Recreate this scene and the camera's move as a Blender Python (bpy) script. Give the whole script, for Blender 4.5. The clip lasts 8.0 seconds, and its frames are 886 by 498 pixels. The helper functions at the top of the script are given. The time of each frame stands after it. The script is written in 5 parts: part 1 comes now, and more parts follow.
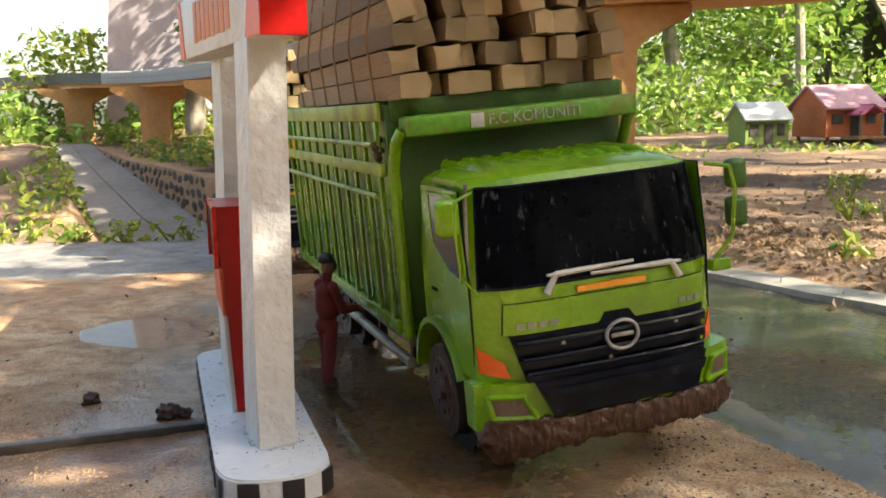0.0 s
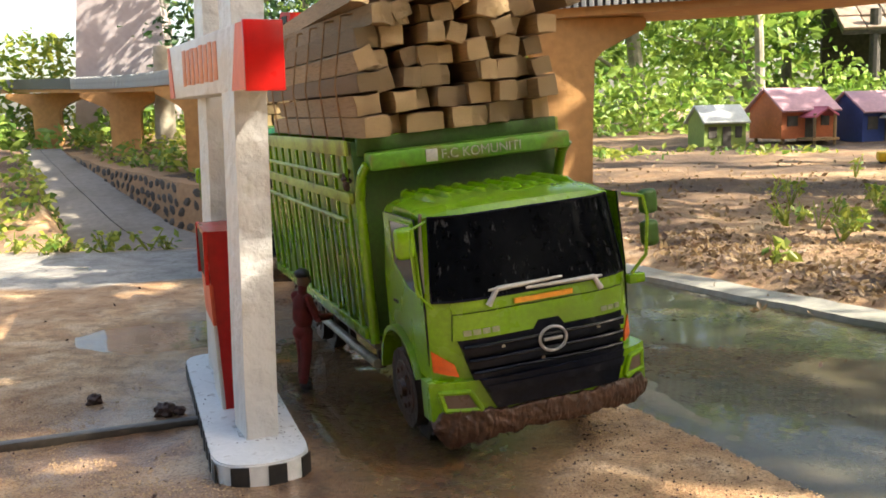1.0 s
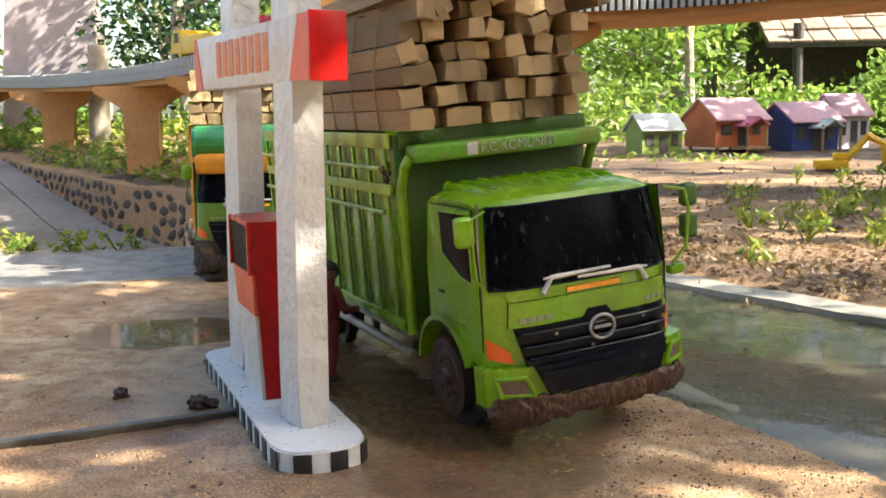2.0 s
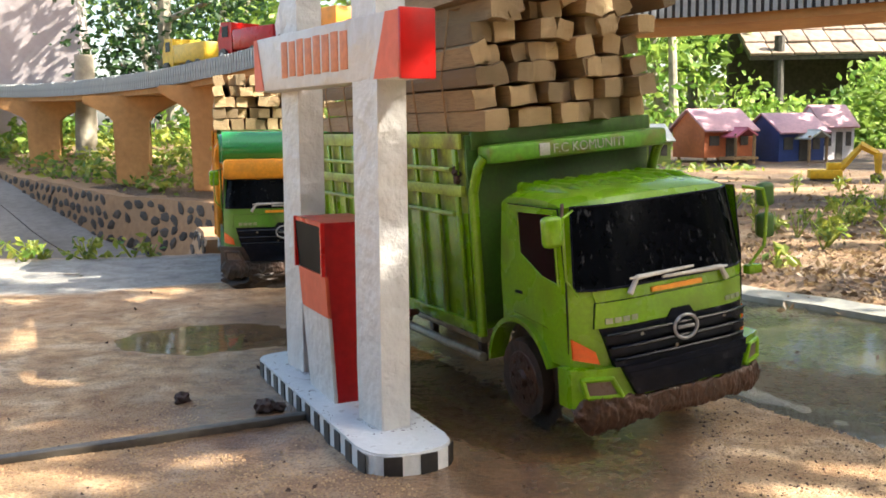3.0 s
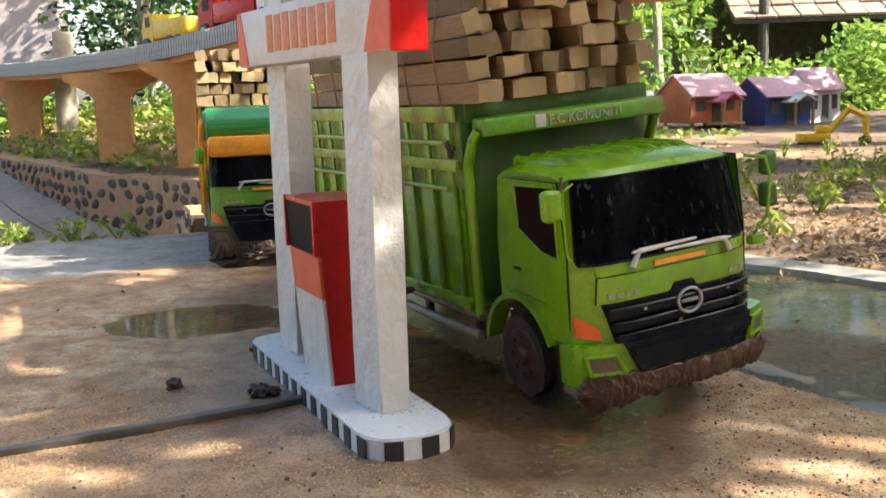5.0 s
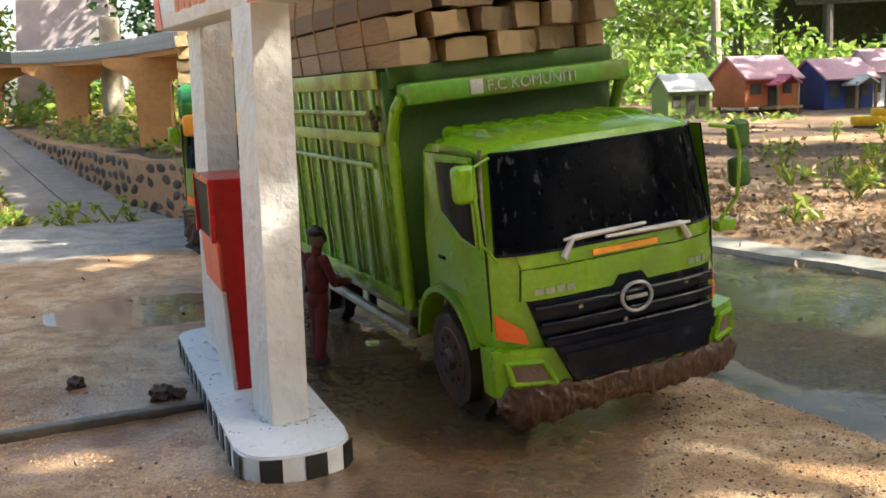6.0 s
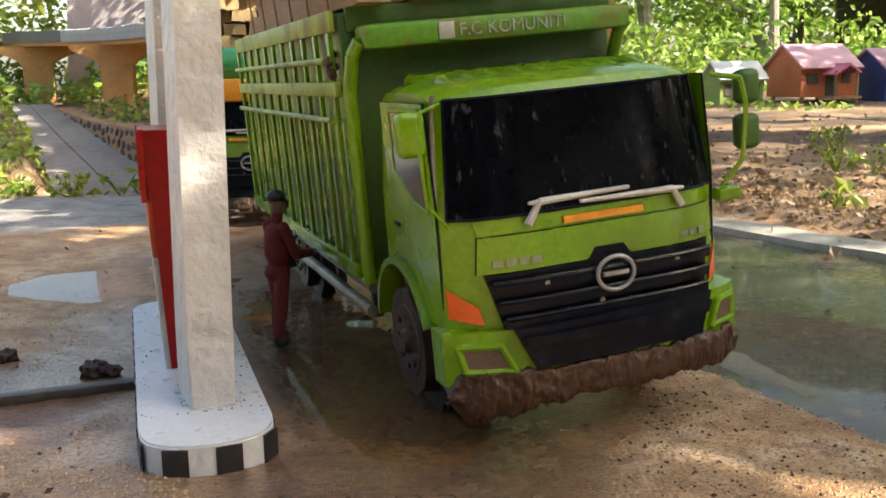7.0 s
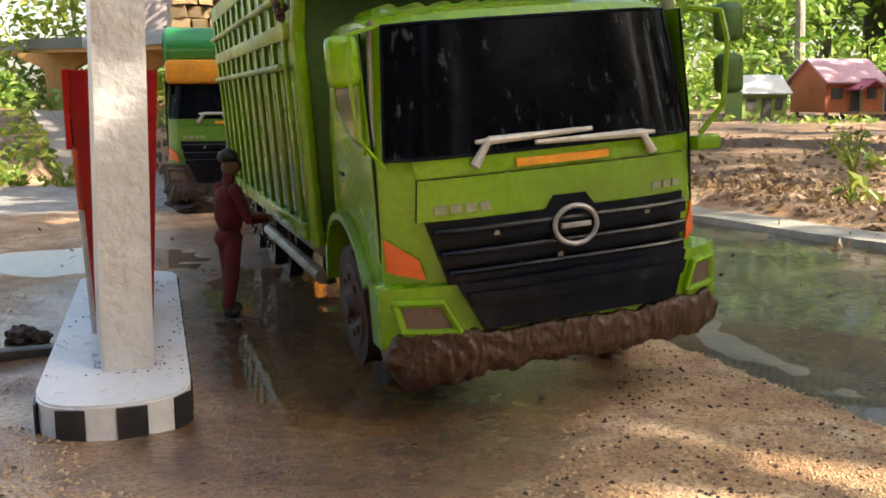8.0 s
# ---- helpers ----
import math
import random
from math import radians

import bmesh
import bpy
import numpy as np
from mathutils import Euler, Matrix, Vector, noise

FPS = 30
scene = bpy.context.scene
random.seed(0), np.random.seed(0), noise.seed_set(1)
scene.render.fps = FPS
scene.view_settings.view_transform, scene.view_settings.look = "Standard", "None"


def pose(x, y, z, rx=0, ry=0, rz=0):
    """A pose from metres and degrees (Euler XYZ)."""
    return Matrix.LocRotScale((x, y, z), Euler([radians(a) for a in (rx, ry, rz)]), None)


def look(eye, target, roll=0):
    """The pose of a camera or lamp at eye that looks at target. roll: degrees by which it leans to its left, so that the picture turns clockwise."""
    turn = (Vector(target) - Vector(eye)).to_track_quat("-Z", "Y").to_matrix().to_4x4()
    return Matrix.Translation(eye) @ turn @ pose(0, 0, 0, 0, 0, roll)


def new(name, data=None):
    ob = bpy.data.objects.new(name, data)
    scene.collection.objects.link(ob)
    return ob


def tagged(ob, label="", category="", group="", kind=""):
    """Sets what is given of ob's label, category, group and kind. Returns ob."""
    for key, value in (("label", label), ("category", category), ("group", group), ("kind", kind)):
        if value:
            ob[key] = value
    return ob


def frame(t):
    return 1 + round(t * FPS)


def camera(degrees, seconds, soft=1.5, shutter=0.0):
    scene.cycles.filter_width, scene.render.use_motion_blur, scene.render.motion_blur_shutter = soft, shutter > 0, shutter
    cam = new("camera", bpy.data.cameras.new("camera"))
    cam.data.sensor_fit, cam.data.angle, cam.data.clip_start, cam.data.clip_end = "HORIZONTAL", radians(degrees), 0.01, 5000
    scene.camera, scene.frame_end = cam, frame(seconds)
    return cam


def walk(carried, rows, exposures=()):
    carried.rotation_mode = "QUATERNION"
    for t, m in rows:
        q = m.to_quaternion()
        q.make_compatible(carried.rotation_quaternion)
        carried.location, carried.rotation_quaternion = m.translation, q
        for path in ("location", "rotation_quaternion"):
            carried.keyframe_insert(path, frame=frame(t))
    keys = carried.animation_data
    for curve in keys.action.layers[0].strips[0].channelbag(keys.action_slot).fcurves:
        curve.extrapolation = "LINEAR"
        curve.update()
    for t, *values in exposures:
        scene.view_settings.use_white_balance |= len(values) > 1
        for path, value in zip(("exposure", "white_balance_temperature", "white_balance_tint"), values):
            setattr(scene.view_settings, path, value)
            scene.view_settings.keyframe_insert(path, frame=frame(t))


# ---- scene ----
cam = camera(49.5, 8.0, soft=1.7)
PATH = [
    (0, (0.024, 0.025, 0.225), (-0.001, 2.005, -0.053), -1.3),
    (0.5, (0.047, -0.041, 0.251), (0.014, 1.939, -0.027), -1.7),
    (1, (0.034, -0.083, 0.255), (0.071, 1.896, -0.027), -1.6),
    (2.3, (-0.088, -0.093, 0.243), (0.124, 1.877, -0.024), -0.7),
    (2.5, (-0.101, -0.092, 0.241), (0.118, 1.878, -0.023), -0.7),
    (3, (-0.141, -0.079, 0.238), (0.099, 1.891, -0.01), -0.7),
    (3.5, (-0.178, -0.078, 0.242), (0.064, 1.893, -0.002), -1.0),
    (4, (-0.199, -0.065, 0.253), (0.054, 1.905, 0.014), -1.3),
    (4.5, (-0.198, -0.073, 0.255), (0.093, 1.886, -0.019), -1.7),
    (5, (-0.145, -0.057, 0.24), (0.119, 1.901, -0.068), -1.9),
    (5.2, (-0.118, -0.041, 0.237), (0.119, 1.919, -0.079), -1.9),
    (6.3, (-0.008, 0.058, 0.212), (0.094, 2.027, -0.125), -1.9),
    (6.5, (0.007, 0.074, 0.207), (0.085, 2.043, -0.137), -1.6),
    (7, (0.027, 0.11, 0.191), (0.059, 2.079, -0.158), -1.2),
    (7.5, (0.044, 0.129, 0.168), (0.041, 2.1, -0.174), -0.8),
    (8, (0.067, 0.158, 0.148), (0.052, 2.134, -0.165), -0.4),
]
walk(cam, [(t, look(eye, target, roll)) for t, eye, target, roll in PATH], exposures=((0, 1.7, 7300, 10), (1, 1.75, 7300, 10), (2.5, 1.92, 6900, 9), (5, 1.8, 6800, 8), (6.5, 1.76, 7200, 9), (8, 1.74, 7400, 12)))

# ---- sky, sun ----
SUN = Vector((0.74, -0.30, 0.66)).normalized()
world = bpy.data.worlds.new("world")
scene.world = world
world.use_nodes = True
wn = world.node_tree
sky = wn.nodes.new("ShaderNodeTexSky")
sky.sky_type, sky.sun_disc = "NISHITA", False
sky.dust_density = 3.0
sky.sun_elevation = math.asin(SUN.z)
sky.sun_rotation = math.atan2(SUN.x, SUN.y)
wn.links.new(sky.outputs["Color"], wn.nodes["Background"].inputs["Color"])
wn.nodes["Background"].inputs["Strength"].default_value = 0.14
sun = new("sun", bpy.data.lights.new("sun", "SUN"))
sun.data.energy, sun.data.angle, sun.data.color = 5.0, radians(0.5), (1.0, 0.96, 0.88)
sun.matrix_world = look(SUN * 20, (0, 0, 0))


# ---- materials ----
def mat(name, base, rough=0.6, metal=0.0, vary=0.12, grain=60.0, stain=None, amount=0.35, patch=8.0, bump=0.15, spec=0.5, coat=0.0,
        coords="Object", per_object=0.0, translucent=0.0, lo=0.48, hi=0.68, stretch=None):
    """A surface with fine grain, larger stains and relief. grain and patch: pieces a metre."""
    m = bpy.data.materials.new(name)
    m.use_nodes = True
    n, l = m.node_tree.nodes, m.node_tree.links
    b = n["Principled BSDF"]
    b.inputs["Roughness"].default_value, b.inputs["Metallic"].default_value = rough, metal
    b.inputs["Specular IOR Level"].default_value, b.inputs["Coat Weight"].default_value = spec, coat
    co = n.new("ShaderNodeTexCoord")
    fine, wide = n.new("ShaderNodeTexNoise"), n.new("ShaderNodeTexNoise")
    for node, size, detail in ((fine, grain, 6), (wide, patch, 4)):
        node.inputs["Scale"].default_value, node.inputs["Detail"].default_value = size, detail
        l.new(co.outputs[coords], node.inputs["Vector"])
    if stretch:
        long = n.new("ShaderNodeVectorMath")
        long.operation = "MULTIPLY"
        long.inputs[1].default_value = stretch
        l.new(co.outputs[coords], long.inputs[0]), l.new(long.outputs["Vector"], wide.inputs["Vector"])
    ramp = n.new("ShaderNodeMapRange")
    ramp.inputs["To Min"].default_value, ramp.inputs["To Max"].default_value = 1 - vary, 1 + vary
    ramp.inputs["From Min"].default_value, ramp.inputs["From Max"].default_value = 0.3, 0.7
    l.new(fine.outputs["Fac"], ramp.inputs["Value"])
    last = ramp.outputs[0]
    if per_object:
        info, mr, mul = n.new("ShaderNodeObjectInfo"), n.new("ShaderNodeMapRange"), n.new("ShaderNodeMath")
        mr.inputs["To Min"].default_value, mr.inputs["To Max"].default_value = 1 - per_object, 1 + per_object
        mul.operation = "MULTIPLY"
        l.new(info.outputs["Random"], mr.inputs["Value"])
        l.new(mr.outputs[0], mul.inputs[0]), l.new(last, mul.inputs[1])
        last = mul.outputs[0]
    scale = n.new("ShaderNodeVectorMath")
    scale.operation = "SCALE"
    scale.inputs[0].default_value = base
    l.new(last, scale.inputs["Scale"])
    colour = scale.outputs["Vector"]
    if stain:
        mix, sr = n.new("ShaderNodeMix"), n.new("ShaderNodeMapRange")
        mix.data_type = "RGBA"
        sr.inputs["From Min"].default_value, sr.inputs["From Max"].default_value = lo, hi
        sr.inputs["To Max"].default_value = amount
        l.new(wide.outputs["Fac"], sr.inputs["Value"])
        l.new(sr.outputs[0], mix.inputs["Factor"])
        l.new(colour, mix.inputs["A"])
        mix.inputs["B"].default_value = (*stain, 1)
        colour = mix.outputs["Result"]
    l.new(colour, b.inputs["Base Color"])
    rr = n.new("ShaderNodeMapRange")
    rr.inputs["To Min"].default_value, rr.inputs["To Max"].default_value = max(0.02, rough - 0.15), min(1, rough + 0.15)
    l.new(wide.outputs["Fac"], rr.inputs["Value"])
    l.new(rr.outputs[0], b.inputs["Roughness"])
    if bump:
        bp = n.new("ShaderNodeBump")
        bp.inputs["Strength"].default_value, bp.inputs["Distance"].default_value = bump, 0.3 / grain
        l.new(fine.outputs["Fac"], bp.inputs["Height"])
        l.new(bp.outputs[0], b.inputs["Normal"])
    if translucent:
        tr, ms = n.new("ShaderNodeBsdfTranslucent"), n.new("ShaderNodeMixShader")
        l.new(colour, tr.inputs["Color"])
        ms.inputs[0].default_value = translucent
        l.new(b.outputs[0], ms.inputs[1]), l.new(tr.outputs[0], ms.inputs[2])
        l.new(ms.outputs[0], n["Material Output"].inputs["Surface"])
    return m


MUD = (0.10, 0.05, 0.03)
M_LIME = mat("lime paint", (0.145, 0.300, 0.004), 0.28, grain=300, vary=0.12, stain=(0.115, 0.17, 0.015), amount=0.6, patch=26, bump=0.10, spec=0.35, coat=0.25)
M_LIME2 = mat("deep shaded green paint", (0.07, 0.22, 0.015), 0.35, grain=300, vary=0.12, stain=MUD, amount=0.7, patch=25, bump=0.08, coat=0.3)
# green darkened so that the bed's front wall holds its shade in the paint
M_SHADEGREEN = mat("shaded green paint", (0.035, 0.105, 0.008), 0.5, grain=260, vary=0.2, stain=(0.05, 0.065, 0.015), amount=0.6, patch=25, bump=0.1)
M_DEFLECT = mat("glossy shaded green paint", (0.015, 0.21, 0.045), 0.25, grain=260, vary=0.1, stain=(0.03, 0.13, 0.03), patch=20, bump=0.03, coat=0.6)
M_YGREEN = mat("faded lime paint", (0.28, 0.36, 0.04), 0.5, grain=260, vary=0.25, stain=(0.13, 0.085, 0.03), amount=0.75, patch=34, bump=0.1)
M_LIP = mat("worn shaded green paint", (0.095, 0.27, 0.015), 0.45, grain=200, vary=0.2, stain=(0.20, 0.12, 0.03), amount=0.8, patch=42, bump=0.15)
M_BLACK = mat("black plastic", (0.0035, 0.005, 0.010), 0.22, spec=0.11, grain=400, vary=0.3, stain=(0.018, 0.018, 0.022), amount=0.5, patch=60, bump=0.2)
M_BLACKGLOSS = mat("glossy black plastic", (0.004, 0.006, 0.012), 0.18, spec=0.4, grain=300, vary=0.3, bump=0.3)
M_BADGE = mat("tarnished badge", (0.26, 0.30, 0.20), 0.4, metal=0.4, grain=300, stain=(0.10, 0.12, 0.05), patch=200)
M_RUBBER = mat("muddy rubber", (0.030, 0.020, 0.015), 0.5, grain=160, vary=0.3, stain=MUD, amount=0.9, patch=30, bump=0.5)
M_MUD = mat("wet mud", (0.050, 0.021, 0.011), 0.34, grain=300, vary=0.4, stain=(0.095, 0.045, 0.024), amount=0.6, patch=90, bump=1.0, spec=0.45)
M_GLASS = mat("dark glass", (0.0025, 0.003, 0.0045), 0.10, grain=150, vary=0.3, stain=(0.20, 0.21, 0.23), amount=0.34, patch=230, bump=0.0, spec=0.10, lo=0.625, hi=0.78, stretch=(1.0, 1.0, 0.4))
M_SIDEGLASS = mat("side glass", (0.008, 0.008, 0.008), 0.06, grain=150, vary=0.2, bump=0.0, spec=0.5)
M_LETTERING = mat("worn silver lettering", (0.40, 0.41, 0.33), 0.45, metal=0.2, grain=400, vary=0.3, stain=(0.14, 0.20, 0.05), amount=0.7, patch=160)
M_SILVER = mat("silver paint", (0.46, 0.45, 0.42), 0.4, metal=0.2, grain=300, stain=(0.25, 0.18, 0.12), amount=0.5, patch=40, bump=0.1)
M_EMBLEM = mat("tarnished silver", (0.32, 0.32, 0.33), 0.35, metal=0.4, grain=300, stain=(0.12, 0.11, 0.10), patch=120, bump=0.15)
M_CHROME = mat("dull chrome", (0.6, 0.6, 0.6), 0.25, metal=0.9, grain=300, bump=0.05)
M_ORANGE = mat("orange lens", (0.72, 0.10, 0.008), 0.2, grain=300, stain=(0.5, 0.06, 0.01), patch=80, bump=0.05)
M_AMBER = mat("amber paint", (0.70, 0.28, 0.02), 0.45, grain=300, stain=(0.3, 0.14, 0.03), patch=40)
M_FOG = mat("dirty lamp lens", (0.12, 0.08, 0.06), 0.3, grain=200, stain=MUD, patch=60)
M_PIPE = mat("muddy pipe", (0.24, 0.22, 0.16), 0.5, grain=200, vary=0.2, stain=MUD, amount=0.95, patch=35, bump=0.3)
M_STEEL = mat("dirty chassis", (0.04, 0.03, 0.025), 0.6, grain=200, stain=MUD, patch=25)
M_WOOD = mat("sawn wood", (0.30, 0.185, 0.085), 0.75, grain=140, vary=0.25, stain=(0.16, 0.10, 0.055), amount=0.65, patch=22, bump=0.5, per_object=0.4)
M_WOODEND = mat("sawn wood end", (0.40, 0.285, 0.15), 0.85, grain=230, vary=0.28, stain=(0.19, 0.13, 0.08), amount=0.75, patch=60, bump=0.7, per_object=0.5)
M_ROPE = mat("tan twine", (0.30, 0.17, 0.08), 0.9, grain=500, bump=0.5)
M_WHITE = mat("white painted wood", (0.49, 0.487, 0.475), 0.45, grain=48, vary=0.05, stain=(0.42, 0.39, 0.34), amount=0.35, patch=14, bump=1.0, lo=0.50, hi=0.72)
M_SLABWHITE = mat("grimy white paint on concrete", (0.58, 0.59, 0.59), 0.4, grain=110, vary=0.08, stain=(0.20, 0.17, 0.14), amount=0.6, patch=110, bump=0.6, lo=0.60, hi=0.72)
M_RED = mat("red paint", (0.40, 0.007, 0.006), 0.3, grain=120, vary=0.12, stain=(0.24, 0.005, 0.005), amount=0.5, patch=16, bump=0.1, spec=0.22)
M_REDDARK = mat("deep red paint", (0.27, 0.006, 0.006), 0.32, grain=120, vary=0.15, stain=(0.18, 0.004, 0.004), amount=0.5, patch=20, bump=0.12, spec=0.25)
M_DISPLAY = mat("black display", (0.003, 0.003, 0.004), 0.5, spec=0.05, grain=200, vary=0.3, bump=0.05)
M_CORAL = mat("orange red paint", (0.55, 0.10, 0.045), 0.5, grain=120, vary=0.1, stain=(0.40, 0.08, 0.04), patch=16, bump=0.15, spec=0.3)
M_BAND = mat("black paint", (0.015, 0.015, 0.016), 0.5, grain=200, stain=(0.10, 0.07, 0.05), amount=0.4, patch=60)
M_COAL = mat("weathered wood strip", (0.055, 0.046, 0.036), 0.5, grain=120, vary=0.3, stain=(0.03, 0.025, 0.02), amount=0.7, patch=18, bump=0.5)
M_PILLAR = mat("ochre rendered concrete", (0.46, 0.24, 0.085), 0.8, grain=40, vary=0.12, stain=(0.34, 0.16, 0.06), amount=0.6, patch=4, bump=0.3)
M_TIN = mat("corrugated zinc", (0.34, 0.35, 0.35), 0.5, metal=0.3, grain=40, vary=0.2, stain=(0.20, 0.19, 0.17), patch=6)
M_CLOTH = mat("dark red cloth", (0.15, 0.016, 0.014), 0.8, grain=200, vary=0.25, stain=(0.06, 0.015, 0.012), amount=0.7, patch=50, bump=0.4)
M_PLASTER = mat("stained pale plaster", (0.38, 0.33, 0.33), 0.85, grain=14, vary=0.1, stain=(0.33, 0.29, 0.28), amount=0.7, patch=1.6, bump=0.3)
M_STONE = mat("dark river stone", (0.075, 0.06, 0.045), 0.75, grain=50, vary=0.3, bump=0.4, per_object=0.35)
M_MORTAR = mat("ochre mortar", (0.36, 0.21, 0.105), 0.9, grain=30, vary=0.15, stain=(0.24, 0.17, 0.10), patch=3, bump=0.5)
M_BARK = mat("pale bark", (0.30, 0.27, 0.21), 0.9, grain=18, vary=0.25, stain=(0.16, 0.14, 0.10), patch=3, bump=0.6)
M_CLOD = mat("clod of earth", (0.055, 0.028, 0.02), 0.8, grain=200, vary=0.3, bump=0.8)


def leafy(name, base, warm):
    m = mat(name, base, 0.45, grain=40, vary=0.2, bump=0.0, translucent=0.45)
    n, l = m.node_tree.nodes, m.node_tree.links
    geo, mix = n.new("ShaderNodeNewGeometry"), n.new("ShaderNodeMix")
    mix.data_type = "RGBA"
    mix.inputs["A"].default_value, mix.inputs["B"].default_value = (*base, 1), (*warm, 1)
    l.new(geo.outputs["Random Per Island"], mix.inputs["Factor"])
    l.new(mix.outputs["Result"], n["Principled BSDF"].inputs["Base Color"])
    for node in n:
        if node.type == "BSDF_TRANSLUCENT":
            l.new(mix.outputs["Result"], node.inputs["Color"])
    return m


M_LEAF = leafy("leaf", (0.09, 0.20, 0.03), (0.34, 0.46, 0.09))
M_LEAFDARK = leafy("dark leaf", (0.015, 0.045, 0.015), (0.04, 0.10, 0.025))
M_WEED = leafy("weed leaf", (0.09, 0.19, 0.03), (0.40, 0.42, 0.07))
M_LITTER = leafy("dead leaf", (0.10, 0.055, 0.03), (0.34, 0.24, 0.13))


# ---- mesh helpers ----
def thing(name, label, category, m=None, group="", kind=""):
    ob = new(name)
    ob.empty_display_size = 0.02
    if m is not None:
        ob.matrix_world = m
    return tagged(ob, label, category, group, kind)


def link(name, bm, material, smooth=False):
    me = bpy.data.meshes.new(name)
    bmesh.ops.recalc_face_normals(bm, faces=bm.faces)
    bm.to_mesh(me)
    bm.free()
    for mm in material if isinstance(material, (list, tuple)) else [material]:
        me.materials.append(mm)
    for p in me.polygons:
        p.use_smooth = True
    me.set_sharp_from_angle(angle=radians(70 if smooth else 27))
    return new(name, me)


def part(name, bm, material, parent, label="", smooth=False):
    ob = link(name, bm, material, smooth)
    ob.parent = parent
    return tagged(ob, label)


def box(bm, x0, x1, y0, y1, z0, z1, bevel=0.0, m=None):
    made = bmesh.ops.create_cube(bm, size=1.0)["verts"]
    for v in made:
        v.co = ((x0 + x1) / 2 + v.co.x * (x1 - x0), (y0 + y1) / 2 + v.co.y * (y1 - y0), (z0 + z1) / 2 + v.co.z * (z1 - z0))
    if bevel:
        edges = list({e for v in made for e in v.link_edges})
        made = bmesh.ops.bevel(bm, geom=edges, offset=bevel, segments=2, affect="EDGES", profile=0.5)["verts"]
    if m is not None:
        bmesh.ops.transform(bm, matrix=m, verts=list(made))
    return bm


def one_box(*a, **k):
    return box(bmesh.new(), *a, **k)


def rod(bm, a, b, ra, rb=None, seg=10):
    a, b = Vector(a), Vector(b)
    d = b - a
    turn = d.to_track_quat("Z", "Y").to_matrix().to_4x4()
    bmesh.ops.create_cone(bm, cap_ends=True, segments=seg, radius1=ra, radius2=ra if rb is None else rb, depth=d.length,
                          matrix=Matrix.Translation((a + b) / 2) @ turn)
    return bm


def tube(bm, pts, r, seg=8):
    for a, b in zip(pts, pts[1:]):
        rod(bm, a, b, r, seg=seg)
    for p in pts[1:-1]:
        bmesh.ops.create_icosphere(bm, subdivisions=1, radius=r, matrix=Matrix.Translation(p))
    return bm


def prism(bm, outline, axis, a, b):
    """A solid of a flat outline drawn out along an axis from a to b."""
    def at(p, w):
        return {"x": (w, p[0], p[1]), "y": (p[0], w, p[1]), "z": (p[0], p[1], w)}[axis]
    low, high = [bm.verts.new(at(p, a)) for p in outline], [bm.verts.new(at(p, b)) for p in outline]
    n = len(outline)
    bm.faces.new(low), bm.faces.new(list(reversed(high)))
    for i in range(n):
        bm.faces.new((low[i], high[i], high[(i + 1) % n], low[(i + 1) % n]))
    return bm


def lump(bm, centre, r, rough=0.3, squash=1.0, seed=0, sub=2):
    made = bmesh.ops.create_icosphere(bm, subdivisions=sub, radius=1.0)["verts"]
    for v in made:
        k = 1 + rough * noise.noise(v.co * 1.7 + Vector((seed * 7.3, seed * 3.1, 0)))
        v.co = Vector(centre) + Vector((v.co.x * k * r, v.co.y * k * r, v.co.z * k * r * squash))
    return bm


def leaves(name, material, spots, size, parent=None):
    """Many small folded leaves; spots gives a place for each."""
    verts, faces = [], []
    for p in spots:
        d = Vector((random.gauss(0, 1), random.gauss(0, 1), random.gauss(0, 0.7) - 0.3)).normalized()
        side = d.cross(Vector((random.gauss(0, 1), random.gauss(0, 1), random.gauss(0, 1)))).normalized()
        up = side.cross(d)
        s = size * random.uniform(0.6, 1.4)
        i = len(verts)
        p = Vector(p)
        verts += [p, p + d * s * 0.5 + side * s * 0.27 + up * s * 0.08, p + d * s, p + d * s * 0.5 - side * s * 0.27 + up * s * 0.08]
        faces += [(i, i + 1, i + 2), (i, i + 2, i + 3)]
    me = bpy.data.meshes.new(name)
    me.from_pydata(verts, [], faces)
    me.materials.append(material)
    ob = new(name, me)
    if parent:
        ob.parent = parent
    return ob


# ---- ground ----
def smooth(a, b, v):
    t = min(1.0, max(0.0, (v - a) / (b - a)))
    return t * t * (3 - 2 * t)


# the retaining wall's line: the ground falls away on its left
WALL_LINE = [Vector(p) for p in ((-0.36, 1.98), (-0.43, 2.35), (-0.58, 4.15), (-0.84, 4.48), (-1.17, 4.78), (-1.71, 5.55), (-2.35, 6.5), (-2.6, 7.0))]


def wall_side(x, y):
    """Distance to the wall's line, positive on the low side."""
    best = 1e9
    p = Vector((x, y))
    for a, b in zip(WALL_LINE, WALL_LINE[1:]):
        d = b - a
        k = min(1.0, max(0.0, (p - a).dot(d) / d.length_squared))
        v = p - (a + d * k)
        if v.length < abs(best):
            best = math.copysign(v.length, d.x * (p.y - a.y) - d.y * (p.x - a.x))
    return best


def ramp_z(y):
    return min(0.06, max(-0.36, -0.34 + 0.195 * (y - 4.52)))


def slab_left(y):
    return -1.65 - 0.51 * (y - 4.52)


def wall_top(y):
    return -0.08 * smooth(2.3, 4.3, y) + 0.05 * smooth(4.46, 5.6, y) + 0.09 * smooth(5.6, 6.8, y)


def edge_x(y):
    """Where the earth gives way to the wet concrete."""
    return 0.207 + 0.42 * max(0.0, 0.72 - y) - 0.05 * max(0.0, y - 0.72) + 0.008 * noise.noise(Vector((y * 14, 3, 0)))


